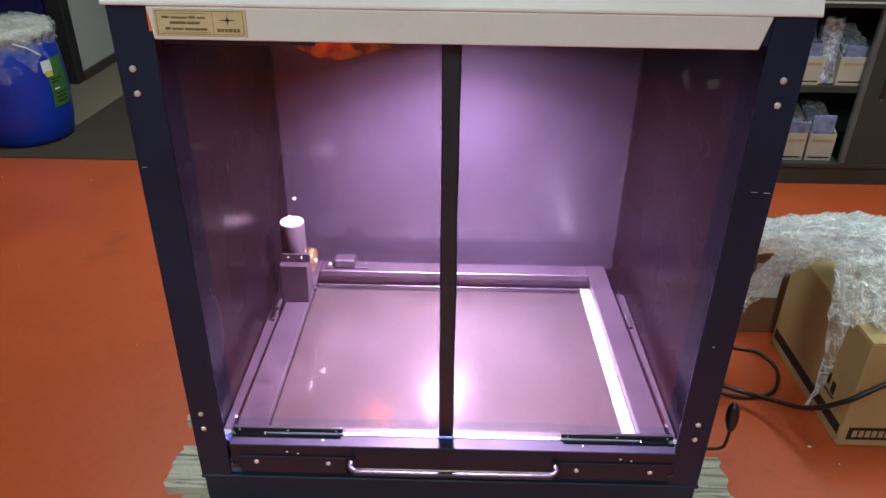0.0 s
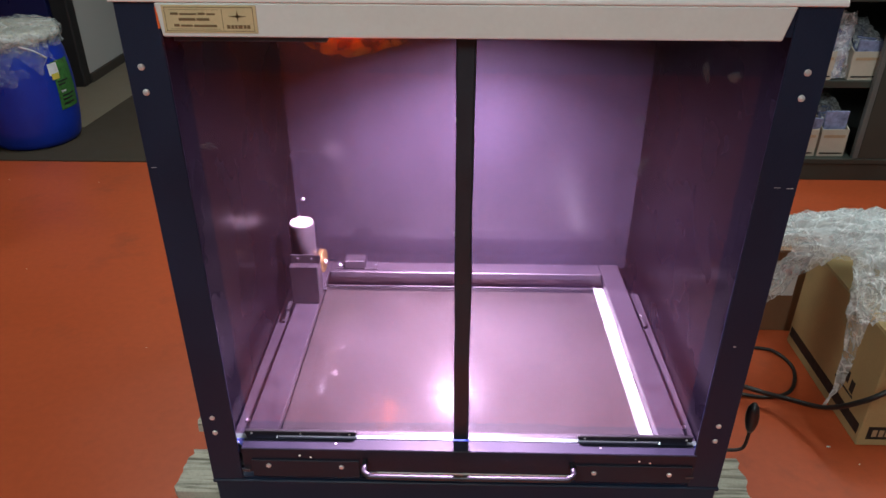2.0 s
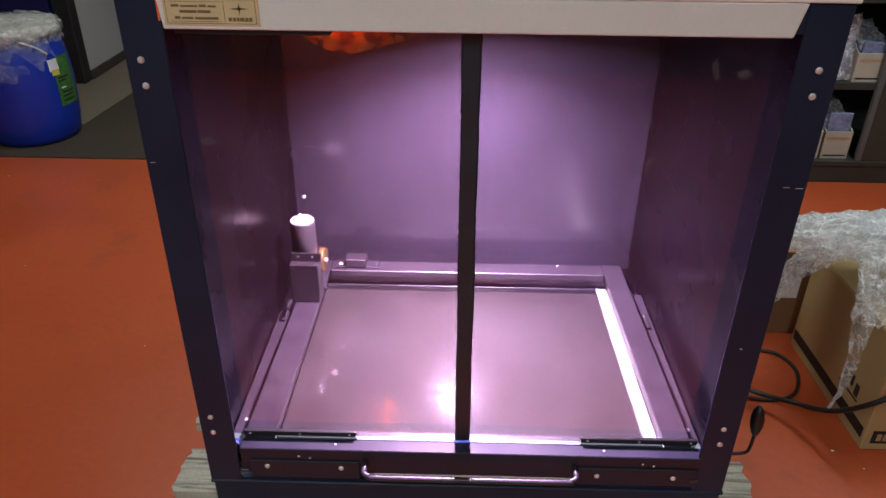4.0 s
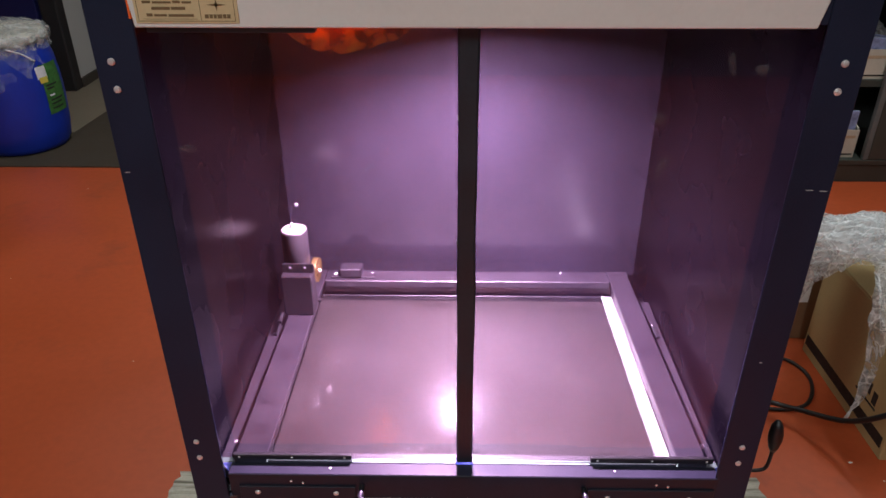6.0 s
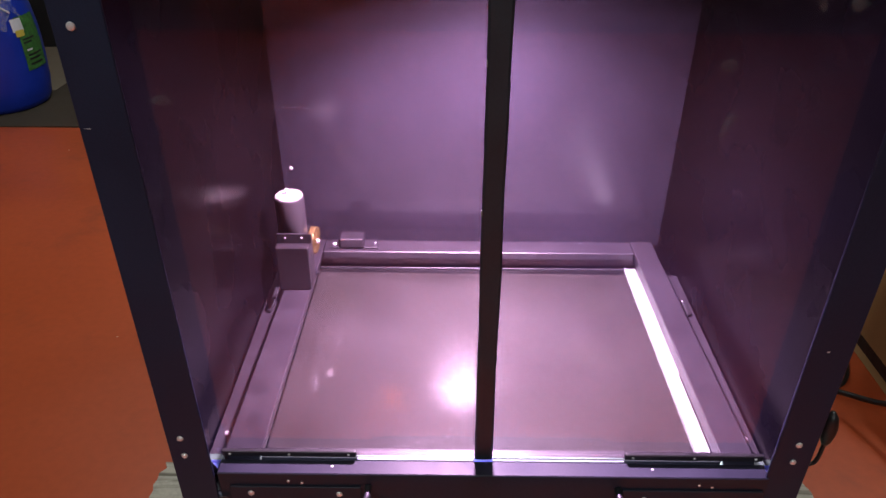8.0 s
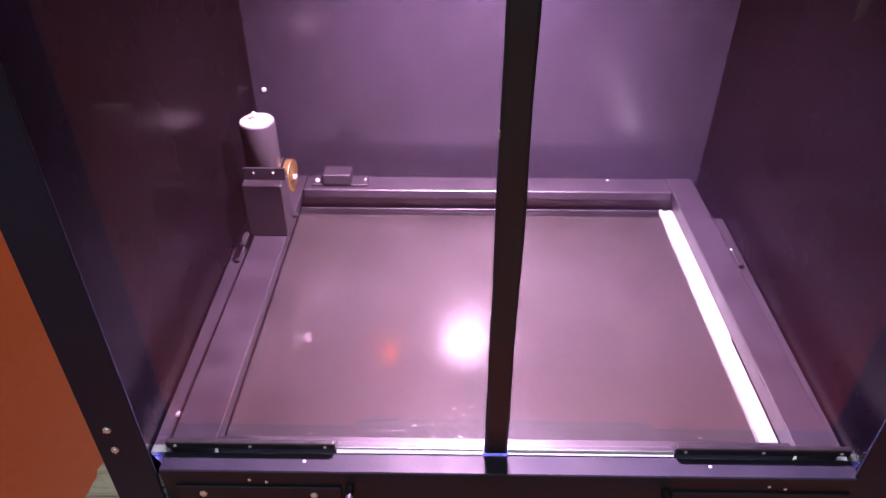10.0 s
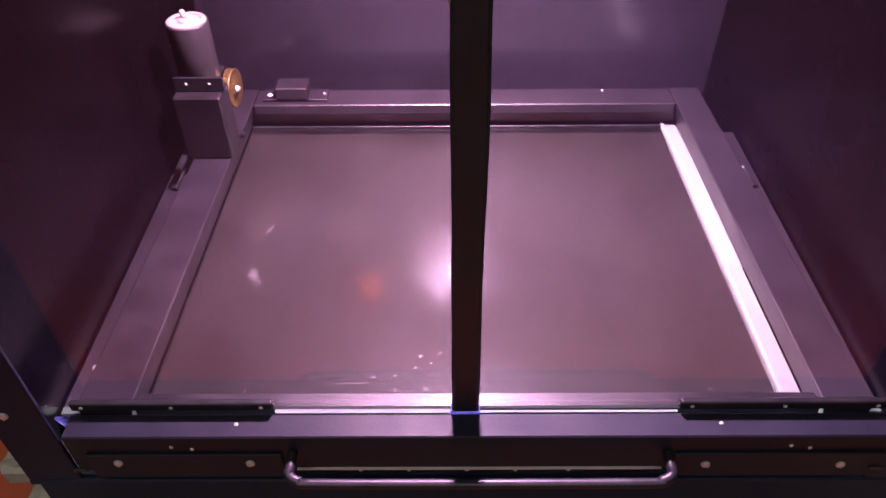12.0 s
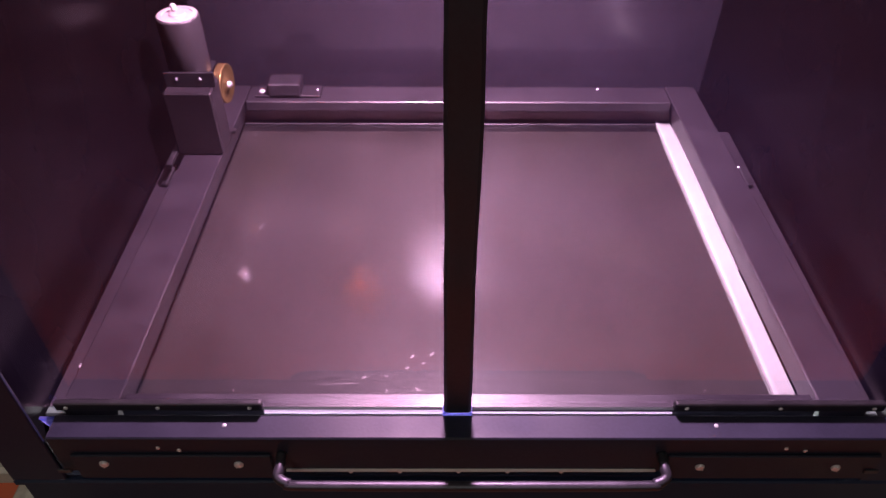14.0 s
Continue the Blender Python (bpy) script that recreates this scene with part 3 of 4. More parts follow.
# milky strips added under the panels to draw the bright line of lamp light
part("light_line", open_back(box(-0.159, YP - 0.0078, 0.3562, 0.0182, YP - 0.0048, 0.3592)), M_lineglow, unit, "milky strip drawing the bright line below the panel")
part("light_line", open_back(box(0.0481, YP - 0.0074, 0.3562, 0.2475, YP - 0.0054, 0.3576)), M_lineglow, unit, "milky strip drawing the bright line below the panel")
# lamp light leaking through the corner gaps, given the shape of blue wedges
for x0, x1 in ((-0.381, -0.3665), (0.4595, 0.468)):
    bm = bmesh.new()
    tri = [(x0, 0.3565), (x1, 0.3565), ((x0 + x1) / 2, 0.340)]
    p = [bm.verts.new((x, 1.0600, z)) for x, z in tri]
    q = [bm.verts.new((x, 1.0630, z)) for x, z in tri]
    bm.faces.new(p), bm.faces.new(q[::-1])
    for k in range(3):
        bm.faces.new((p[k], p[(k + 1) % 3], q[(k + 1) % 3], q[k]))
    bmesh.ops.recalc_face_normals(bm, faces=bm.faces)
    part("corner_light_leak", open_back(bm), M_blueglow, unit, "blue translucent wedge drawing the light leak at the corner")
# centre strip: a slightly wavy rubber edge
bm = bmesh.new()
prev = None
for k in range(61):
    z = 0.362 + (1.106 - 0.362) * k / 60
    a = 0.0195 - 0.003 * k / 60 + 0.0011 * noise.noise((z * 9, 0.3, 1)) + 0.0005 * noise.noise((z * 40, 5, 1))
    b = 0.0465 - 0.003 * k / 60 + 0.0011 * noise.noise((z * 8, 7.3, 1)) + 0.0005 * noise.noise((z * 40, 9, 1))
    ring = [bm.verts.new(q) for q in ((a, YP - 0.001, z), (a, YP - 0.008, z), (a + 0.003, YP - 0.010, z), (b - 0.003, YP - 0.010, z), (b, YP - 0.008, z), (b, YP - 0.001, z))]
    if prev:
        for i in range(6):
            bm.faces.new((prev[i], prev[(i + 1) % 6], ring[(i + 1) % 6], ring[i]))
    else:
        bm.faces.new(ring)
    prev = ring
bm.faces.new(prev[::-1])
# glints on the strip's left edge, drawn as white slivers
for z in (0.973, 0.788):
    part("edge_glint", box(0.0166, YP - 0.0085, z - 0.004, 0.0182, YP - 0.0062, z + 0.004, 0.0004), M_whitestrip, unit, "small white sliver drawing a glint on the strip")
# block added at the strip's foot to draw the white-blue glow there
part("strip_foot_glow", open_back(box(0.0185, YP - 0.0095, 0.3562, 0.0478, YP - 0.0012, 0.3618)), M_blueglow, unit, "blue translucent block drawing the glow at the strip's foot")
part("centre_strip", bm, M_strip, unit, "grey-black rubber strip between the panels")
for x0, x1, knob in ((0.4560, 0.4905, 0.476), (-0.4105, -0.3705, -0.392)):
    guide = part("side_rail", box(x0, 1.10, 0.279, x1, 1.655, 0.306, 0.002), M_bed, unit)
    screw((knob, 1.165, 0.306), guide, UP)
    part("stop_block", box(knob - 0.006, 1.50, 0.3062, knob + 0.004, 1.545, 0.314, 0.002), M_black, guide, "small black stop on the side rail")
    screw((knob, 1.555, 0.306), guide, UP, SMALL)

# maker's plate on the hood
plate = part("name_plate", box(-0.366, FRONT - 0.0052, 1.099, -0.243, FRONT - 0.0042, 1.1345, 0.0004), M_gold, unit, "gold foil plate with brown print")
YF = FRONT - 0.0056


def bar(x0, z0, x1, z1, parent, material, y=YF, name="print"):
    return part(name, box(x0, y, z0, x1, y + 0.0003, z1), material, parent)


for x0, z0, x1, z1 in ((-0.3625, 1.1315, -0.247, 1.1321), (-0.3625, 1.1015, -0.247, 1.1021), (-0.3625, 1.1015, -0.3619, 1.1321), (-0.2476, 1.1015, -0.247, 1.1321), (-0.2880, 1.1035, -0.2875, 1.130),
                       (-0.357, 1.1285, -0.292, 1.1289), (-0.357, 1.1040, -0.292, 1.1044),
                       (-0.355, 1.1222, -0.345, 1.1252), (-0.343, 1.1220, -0.321, 1.1244), (-0.319, 1.1222, -0.310, 1.1252), (-0.308, 1.1220, -0.297, 1.1244),
                       (-0.345, 1.1148, -0.323, 1.1182), (-0.3218, 1.1148, -0.305, 1.1182),
                       (-0.352, 1.1072, -0.345, 1.1106), (-0.343, 1.1072, -0.328, 1.1098), (-0.326, 1.1068, -0.296, 1.1098),
                       (-0.283, 1.1050, -0.2785, 1.1096), (-0.2775, 1.1050, -0.2735, 1.1096), (-0.2725, 1.1050, -0.2690, 1.1096), (-0.2680, 1.1050, -0.2625, 1.1096), (-0.2615, 1.1050, -0.2575, 1.1096), (-0.2565, 1.1050, -0.2525, 1.1096)):
    bar(x0, z0, x1, z1, plate, M_brown)
bm = bmesh.new()
for s in (0, 90):
    c = Vector((-0.268, YF, 1.1205))
    for q in ((0.010, 0.0016), (0.010, -0.0016)):
        d = Matrix.Rotation(radians(s), 3, "Y")
        bm.faces.new([bm.verts.new(c + d @ Vector(v)) for v in ((-q[0] * (1.25 if s == 0 else 0.75), 0, 0), (0, 0, q[1]), (q[0] * (1.25 if s == 0 else 0.75), 0, 0))])
part("emblem", bm, M_brown, plate)

# smears on the front of the tinted panels, with room reflections drawn as blots
SMEARS_REFLECTIONS = [
    (-0.196, 0.919, 0.0260, 0.0008, -3),
    (-0.348, 0.925, 0.0140, 0.0050, 0),
    (-0.313, 0.807, 0.0140, 0.0040, 4),
    (0.294, 0.903, 0.0060, 0.0160, -20),
    # the next two blots draw pale reflections of the room
    (0.363, 1.042, 0.0060, 0.0130, 15),
    (0.402, 1.035, 0.0100, 0.0060, 0),
    (-0.103, 0.899, 0.0120, 0.0030, 35),
    (0.281, 0.970, 0.0100, 0.0070, 0),
]
for k, (x, z, rx, rz, turn) in enumerate(SMEARS_REFLECTIONS):
    bm = bmesh.new()
    ring = []
    for i in range(26):
        a = 2 * math.pi * i / 26
        q = 1 + 0.6 * noise.noise((math.cos(a) * 1.5 + k, math.sin(a) * 1.5, k)) + 0.25 * noise.noise((math.cos(a) * 4 + k, math.sin(a) * 4, 7))
        c = Matrix.Rotation(radians(turn), 2) @ Vector((rx * q * math.cos(a), rz * q * math.sin(a)))
        ring.append(c)
    low = [bm.verts.new((x + c.x, YP - 0.0001, z + c.y)) for c in ring]
    top = [bm.verts.new((x + 0.7 * c.x, YP - 0.0006, z + 0.7 * c.y)) for c in ring]
    bm.faces.new(top)
    for i in range(26):
        bm.faces.new((low[i], low[(i + 1) % 26], top[(i + 1) % 26], top[i]))
    part("smear_reflection", bm, M_smear_reflection, unit)

# ---- the drawer bed ----
SMEARS = [
    (-0.243, 0.229, 0.0090, 0.0140, 10),
    (-0.239, 0.325, 0.0040, 0.0160, -15),
    (-0.295, 0.157, 0.0025, 0.0018, 0),
    (-0.095, 0.045, 0.0350, 0.0012, 2),
    (-0.004, 0.510, 0.0300, 0.0010, 0),
    (0.305, 0.513, 0.0030, 0.0020, 0),
    (-0.295, 0.574, 0.0050, 0.0030, 20),
    (-0.045, 0.056, 0.0035, 0.0025, 0),
    (-0.016, 0.086, 0.0047, 0.0032, 30),
    (0.007, 0.090, 0.0059, 0.0025, 60),
    (-0.022, 0.068, 0.0035, 0.0032, 90),
    (-0.044, 0.035, 0.0047, 0.0025, 120),
    (-0.009, 0.037, 0.0059, 0.0032, 150),
    (-0.003, 0.075, 0.0035, 0.0025, 180),
    (-0.070, 0.054, 0.0047, 0.0032, 210),
]

SLOPE = -math.degrees(math.atan(0.0336))
BED = Matrix.Translation((0.0, 1.1, 0.352)) @ pose(0, 0, 0, SLOPE, 0, 0)


def bedbox(x0, y0, z0, x1, y1, z1, bevel=0.0, bm=None):
    """A box in the bed's own slope: y from the bed's front, z from its top."""
    return box(x0, y0, z0, x1, y1, z1, bevel, bm, BED)


bed = thing("vacuum_frame_drawer", (0.04, 1.4, 0.28), "grey vacuum frame drawer with glass over a dark blanket", "drawer")
FL0, FL1, FR1, FR0, FB0, FB1 = -0.368, -0.311, 0.4025, 0.453, 0.603, 0.657


def side_channel(outer, inner, foot):
    """A folded side rail: flat top, inner face sloping down to the glass."""
    s = 1 if inner > outer else -1
    bm = bmesh.new()
    prof = [(outer, -0.019), (outer, -0.0015), (outer + s * 0.0015, 0.0), (inner - s * 0.0015, 0.0), (inner, -0.0015), (foot, -0.0465), (foot - s * 0.003, -0.0465), (inner - s * 0.006, -0.019)]
    a = [bm.verts.new(BED @ Vector((u, -0.02, w))) for u, w in prof]
    b = [bm.verts.new(BED @ Vector((u, FB1, w))) for u, w in prof]
    bm.faces.new(a), bm.faces.new(b[::-1])
    for k in range(len(prof)):
        q = (k + 1) % len(prof)
        bm.faces.new((a[k], a[q], b[q], b[k]))
    return bm


part("frame_rail", side_channel(FL0, FL1, -0.3215), M_bed, bed)
part("frame_rail", side_channel(FR0, FR1, 0.4128), M_bed, bed)
rail = part("frame_rail", bedbox(FL1 + 0.0005, FB0, -0.019, FR1 - 0.0005, FB1, -0.0004, 0.002), M_bed, bed)
for x in (0.285,):
    screw(BED @ Vector((x, 0.648, 0)), rail, UP, SMALL)
part("frame_rail", bedbox(FL1 + 0.0005, -0.02, -0.03, FR1 - 0.0005, 0.0, -0.006, 0.002), M_bed, bed)
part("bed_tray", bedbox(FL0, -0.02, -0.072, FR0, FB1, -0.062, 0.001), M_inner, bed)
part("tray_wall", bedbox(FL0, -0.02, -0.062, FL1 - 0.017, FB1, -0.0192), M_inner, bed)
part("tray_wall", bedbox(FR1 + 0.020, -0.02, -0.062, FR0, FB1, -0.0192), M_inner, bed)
part("tray_wall", bedbox(FL1 - 0.012, FB0 + 0.02, -0.062, FR1 + 0.016, FB1, -0.0192), M_seal, bed, "dark red inner wall")
part("rubber_blanket", bedbox(-0.321, 0.0, -0.062, 0.386, FB0 + 0.019, -0.053, 0.001), M_blanket, bed, "red-brown rubber blanket under the glass")
part("glass_pane", bedbox(-0.320, 0.001, -0.0525, 0.3862, FB0 + 0.004, -0.0475, 0.0008), M_glass, bed, "clear glass with wipe marks")
part("white_strip", bedbox(0.392, 0.0, -0.062, 0.4125, FB0 + 0.018, -0.0485, 0.001), M_plate, bed, "white plastic strip beside the glass")
part("strip_lip", bedbox(0.3868, 0.0, -0.062, 0.3915, FB0 + 0.018, -0.0455, 0.0005), M_whitestrip, bed, "white plastic lip")
part("seal", bedbox(-0.320, FB0 + 0.006, -0.053, 0.386, FB0 + 0.010, -0.046, 0.0008), M_black, bed)
# dried smears and droplets on the glass


def blot(x, y, rx, ry, turn, seed):
    """An uneven thin blot on the glass."""
    n = 22
    ring = []
    for k in range(n):
        a = 2 * math.pi * k / n
        q = 1 + 0.55 * noise.noise((math.cos(a) * 1.3 + seed, math.sin(a) * 1.3, seed)) + 0.2 * noise.noise((math.cos(a) * 4 + seed, math.sin(a) * 4, 3))
        c = Matrix.Rotation(radians(turn), 2) @ Vector((rx * q * math.cos(a), ry * q * math.sin(a)))
        ring.append((x + c.x, y + c.y))
    bm = bmesh.new()
    low = [bm.verts.new(BED @ Vector((u, v, -0.0474))) for u, v in ring]
    top = [bm.verts.new(BED @ Vector((x + (u - x) * 0.8, y + (v - y) * 0.8, -0.0468))) for u, v in ring]
    bm.faces.new(top)
    for k in range(n):
        bm.faces.new((low[k], low[(k + 1) % n], top[(k + 1) % n], top[k]))
    return bm


for k, (x, y, rx, ry, turn) in enumerate(SMEARS):
    part("smear", blot(x, y, 0.75 * rx, 0.75 * ry, turn, k * 3.7), M_smear_reflection, bed)
# runners that carry the drawer on the cabinet floor
part("runner", box(-0.36, 1.09, 0.279, -0.33, 1.72, 0.2815), M_steel, bed)
part("runner", box(0.415, 1.09, 0.279, 0.445, 1.72, 0.2815), M_steel, bed)
# front beam: folded channel
FA, FZ = FRONT - 0.002, 0.356
bm = folded([(FA + 0.014, 0.298), (FA, 0.298), (FA, FZ - 0.0015), (FA + 0.0015, FZ), (1.0645, FZ), (1.066, FZ - 0.0015), (1.066, 0.300), (1.063, 0.300), (1.063, FZ - 0.003), (FA + 0.003, FZ - 0.003), (FA + 0.003, 0.301), (FA + 0.014, 0.301)], "x", -0.366, 0.459)
beam = part("front_beam", bm, M_beam, bed, "dark folded metal front beam")
for x in (-0.196, 0.288):
    screw((x, 1.053, 0.356), beam, UP, SMALL)
part("foot", box(-0.36, 1.066, 0.279, -0.32, 1.085, 0.32), M_beam, bed)
part("foot", box(0.41, 1.066, 0.279, 0.45, 1.085, 0.32), M_beam, bed)
for x0, x1, holes in ((-0.350, -0.152, ((-0.319, 0.318), (-0.185, 0.317))), (0.243, 0.455, ((0.277, 0.313), (0.414, 0.312)))):
    cp = part("cover_plate", box(x0, FRONT - 0.006, 0.290, x1, FRONT - 0.0025, 0.331, 0.001), M_beam, bed)
    for x, z in holes:
        screw((x, FRONT - 0.006, z), cp)
    mid = (x0 + x1) / 2
    for dx, z in ((-0.022, 0.340), (-0.002, 0.336)):
        screw((mid + dx + (0.012 if x0 < 0 else 0.03), FRONT - 0.002, z), beam, mesh=SMALL)
for x in (-0.362, 0.452):
    part("end_tab", box(x - 0.007, FRONT - 0.008, 0.303, x + 0.007, FRONT - 0.0062, 0.309, 0.0005), M_handle, bed, "small grey metal tab")
for x in (-0.075, -0.025, 0.035, 0.085, 0.14):
    screw((x, FRONT - 0.0022, 0.297), bed, mesh=SMALL)
pts = [(-0.141, FRONT - 0.002, 0.330), (-0.141, FRONT - 0.018, 0.329), (-0.141, FRONT - 0.026, 0.3265), (-0.130, FRONT - 0.031, 0.3235), (-0.10, FRONT - 0.033, 0.3225)]
mirror = [(0.095 - x, y, z) for x, y, z in pts]
part("slot_lip", box(-0.140, FRONT - 0.0045, 0.3005, 0.235, FRONT - 0.0022, 0.3025), M_ivory, bed, "thin pale lip along the slot")
part("handle", tube(curve(pts + mirror[::-1], 6), 0.0052, 12), M_handle, bed, "bent grey steel bow handle", True)

# ---- gear motor on the bed frame ----
gm = thing("gear_motor", (-0.345, 1.6, 0.337), "grey upright gear motor with brass wheel on the frame", "motor")
ZM = 0.3345
bm = box(-0.3745, 1.539, ZM + 0.003, -0.3065, 1.588, 0.4415, 0.0025)
part("housing", bm, M_motor, gm)
bm = box(-0.372, 1.556, 0.442, -0.302, 1.560, 0.464, 0.0008)
box(-0.3745, 1.5602, 0.442, -0.318, 1.628, 0.4455, 0.0006, bm)
pl = part("mounting_plate", bm, M_black, gm, "black mounting plate with two screws")
for x in (-0.355, -0.322):
    screw((x, 1.556, 0.4545), pl, mesh=SMALL)
cyl = part("cylinder", lathe([(0.0285, 0.0), (0.0295, 0.002), (0.0295, 0.082), (0.0285, 0.084)], 36, pose(-0.347, 1.597, 0.446)), M_dull, gm, "dull steel motor cylinder", True)
for p in cyl.data.polygons:
    p.use_smooth = abs(p.normal.z) < 0.5
bm = lathe([(0.0275, 0.0), (0.0270, 0.0015), (0.021, 0.002), (0.020, 0.0005), (0.012, 0.0005), (0.010, 0.0028), (0.006, 0.003)], 30, pose(-0.347, 1.597, 0.5302))
part("end_cap", bm, M_cap, gm, "worn white end cap")
part("axle", lathe([(0.0038, 0.0), (0.0038, 0.009), (0.002, 0.0105)], 12, pose(-0.352, 1.603, 0.533)), M_steel, gm, smooth=True)
screw((-0.3755, 1.589, 0.497), cyl, pose(0, 0, 0, 90, 0, -60), SMALL)
wheel = lathe([(0.009, -0.008), (0.011, -0.0035), (0.025, -0.003), (0.0285, -0.0065), (0.0295, -0.004), (0.0275, 0.0), (0.0295, 0.004), (0.0285, 0.0065), (0.025, 0.003), (0.011, 0.0035), (0.009, 0.008)], 32, pose(-0.3090, 1.613, 0.416, 0, 90, -5))
part("brass_wheel", wheel, M_brass, gm, "brass belt wheel", True)
part("wheel_pin", tube([(-0.320, 1.618, 0.416), (-0.298, 1.608, 0.416)], 0.005), M_steel, gm, smooth=True)
part("wheel_foot", box(-0.309, 1.596, 0.3365, -0.301, 1.606, 0.343, 0.001), M_black, gm)
part("rear_post", box(-0.372, 1.600, ZM + 0.002, -0.330, 1.628, 0.4418, 0.002), M_motor, gm)
part("cable", tube(curve([(-0.373, 1.62, 0.45), (-0.381, 1.60, 0.43), (-0.381, 1.575, 0.40), (-0.376, 1.56, 0.375)], 6), 0.003, 8), M_cable, gm, smooth=True)
part("hinge_leaf", box(-0.384, 1.505, 0.338, -0.3755, 1.548, 0.3445, 0.001), M_black, gm)

cb = thing("clamp_block", (-0.24, 1.73, 0.331), "dark metal clamp block on a plate at the frame", "clamp")
base = part("plate", bedbox(-0.296, 0.615, 0.0, -0.186, 0.652, 0.004, 0.001), M_bed, cb)
screw(BED @ Vector((-0.193, 0.635, 0.004)), base, UP, SMALL)
screw(BED @ Vector((-0.286, 0.630, 0.004)), base, UP, SCREW)
blk = part("block", bedbox(-0.272, 0.612, 0.0042, -0.218, 0.650, 0.026, 0.002), M_bed, cb)
part("bolt_hole", lathe([(0.009, 0.0), (0.009, 0.0006), (0.004, 0.0008)], 16, BED @ Matrix.Translation((-0.245, 0.632, 0.0262))), M_black, cb)

# knob lever on the cabinet's side
kl = thing("crank_lever", (0.515, 1.17, 0.3), "black oval grip on a bent rod at the cabinet side", "lever")
part("rod", tube(curve([(0.510, 1.15, 0.262), (0.560, 1.15, 0.262), (0.588, 1.15, 0.264), (0.598, 1.15, 0.276), (0.600, 1.15, 0.318)], 6), 0.0035, 10), M_black, kl, smooth=True)
part("grip", lathe([(0.005, -0.002), (0.009, 0.008), (0.0125, 0.026), (0.013, 0.040), (0.0105, 0.058), (0.004, 0.070)], 24, pose(0.600, 1.15, 0.314, 0, -4, 0)), M_black, kl, smooth=True)

# ---- background things ----
# tall blue locker behind the drum
lock = thing("locker", (-2.95, 4.6, 0.004), "tall deep blue steel locker on a black plinth", "locker")
part("body", box(-3.62, 4.40, 0.10, -2.345, 4.85, 1.95, 0.004), M_locker, lock)
part("plinth", box(-3.60, 4.42, 0.004, -2.36, 4.83, 0.10, 0.003), M_column, lock)
for x in (-3.61, -2.985):
    d = part("door", box(x, 4.38, 0.115, x + 0.615, 4.399, 1.935, 0.003), M_locker, lock)
    part("handle", box(x + (0.55 if x < -3.2 else 0.04), 4.362, 0.95, x + (0.575 if x < -3.2 else 0.065), 4.38, 1.1, 0.003), M_steel, d)

# blue drum
DX, DY = -2.085, 3.50
drum = thing("plastic_drum", (DX, DY, 0.006), "blue plastic drum with film over its pale lid, on carpet", "drum")
prof = [(0.165, 0.0), (0.188, 0.006), (0.200, 0.030), (0.212, 0.10), (0.219, 0.20), (0.221, 0.27), (0.219, 0.34), (0.210, 0.43), (0.197, 0.475), (0.192, 0.488), (0.192, 0.500), (0.182, 0.504)]
part("body", lathe(prof, 56, pose(DX, DY, 0.006)), M_drum, drum, smooth=True)
lid = part("lid", lathe([(0.190, 0.500), (0.206, 0.502), (0.208, 0.512), (0.206, 0.530), (0.200, 0.536), (0.196, 0.548), (0.188, 0.552), (0.150, 0.546), (0.02, 0.545)], 56, pose(DX, DY, 0.006)), M_ivorylid, drum, "cream lid", True)


def on_drum(angle, z, off):
    """A place on the drum's skin at an angle (0 faces the front) and height."""
    for (r0, z0), (r1, z1) in zip(prof, prof[1:]):
        if z0 <= z <= z1:
            r = r0 + (r1 - r0) * (z - z0) / max(1e-6, z1 - z0)
            break
    else:
        r = 0.19
    a = radians(angle)
    return Vector((DX + (r + off) * math.sin(a), DY - (r + off) * math.cos(a), z + 0.006))


def wrapped(a0, a1, z0, z1, off, nu=14, nv=8):
    bm = bmesh.new()
    g = [[bm.verts.new(on_drum(a0 + (a1 - a0) * i / nu, z0 + (z1 - z0) * j / nv, off)) for i in range(nu + 1)] for j in range(nv + 1)]
    for j in range(nv):
        for i in range(nu):
            bm.faces.new((g[j][i], g[j][i + 1], g[j + 1][i + 1], g[j + 1][i]))
    return bm


lab = part("label", wrapped(67, 101, 0.175, 0.405, 0.0015), M_green, drum, "green paper label with white and yellow patch", True)
part("patch", wrapped(62, 76, 0.345, 0.400, 0.0022, 6, 4), M_paper, lab, smooth=True)
part("patch", wrapped(64, 75, 0.325, 0.352, 0.0030, 6, 3), M_yellow, lab, smooth=True)
for z, a, b in ((0.31, 28, 46), (0.295, 28, 40), (0.262, 30, 38), (0.24, 30, 52), (0.222, 30, 48), (0.20, 30, 50)):
    part("print", wrapped(a + 42, b + 42, z - 0.004, z + 0.004, 0.0024, 5, 1), M_column if z > 0.27 else M_paper if z > 0.25 else M_column, lab)
part("strap", tube(curve([on_drum(36, 0.498, 0.026), on_drum(51, 0.47, 0.018), on_drum(65, 0.428, 0.007)], 8), 0.004, 8), M_paper, drum, "white plastic strap end", True)


def crumple(bm, amount, size, seed):
    """Pushes the vertices of a sheet to and fro, with sharp folds."""
    for v in bm.verts:
        p = v.co / size + Vector((seed, seed * 0.7, 0))
        a = noise.noise_vector(p) + 0.6 * noise.noise_vector(p * 2.3) + 0.35 * noise.noise_vector(p * 5.1)
        f = 1 - 2 * abs(noise.noise(p * 1.4))
        v.co += amount * (a + 0.5 * f * f * Vector((0.3, 0.2, 1)))
    return bm


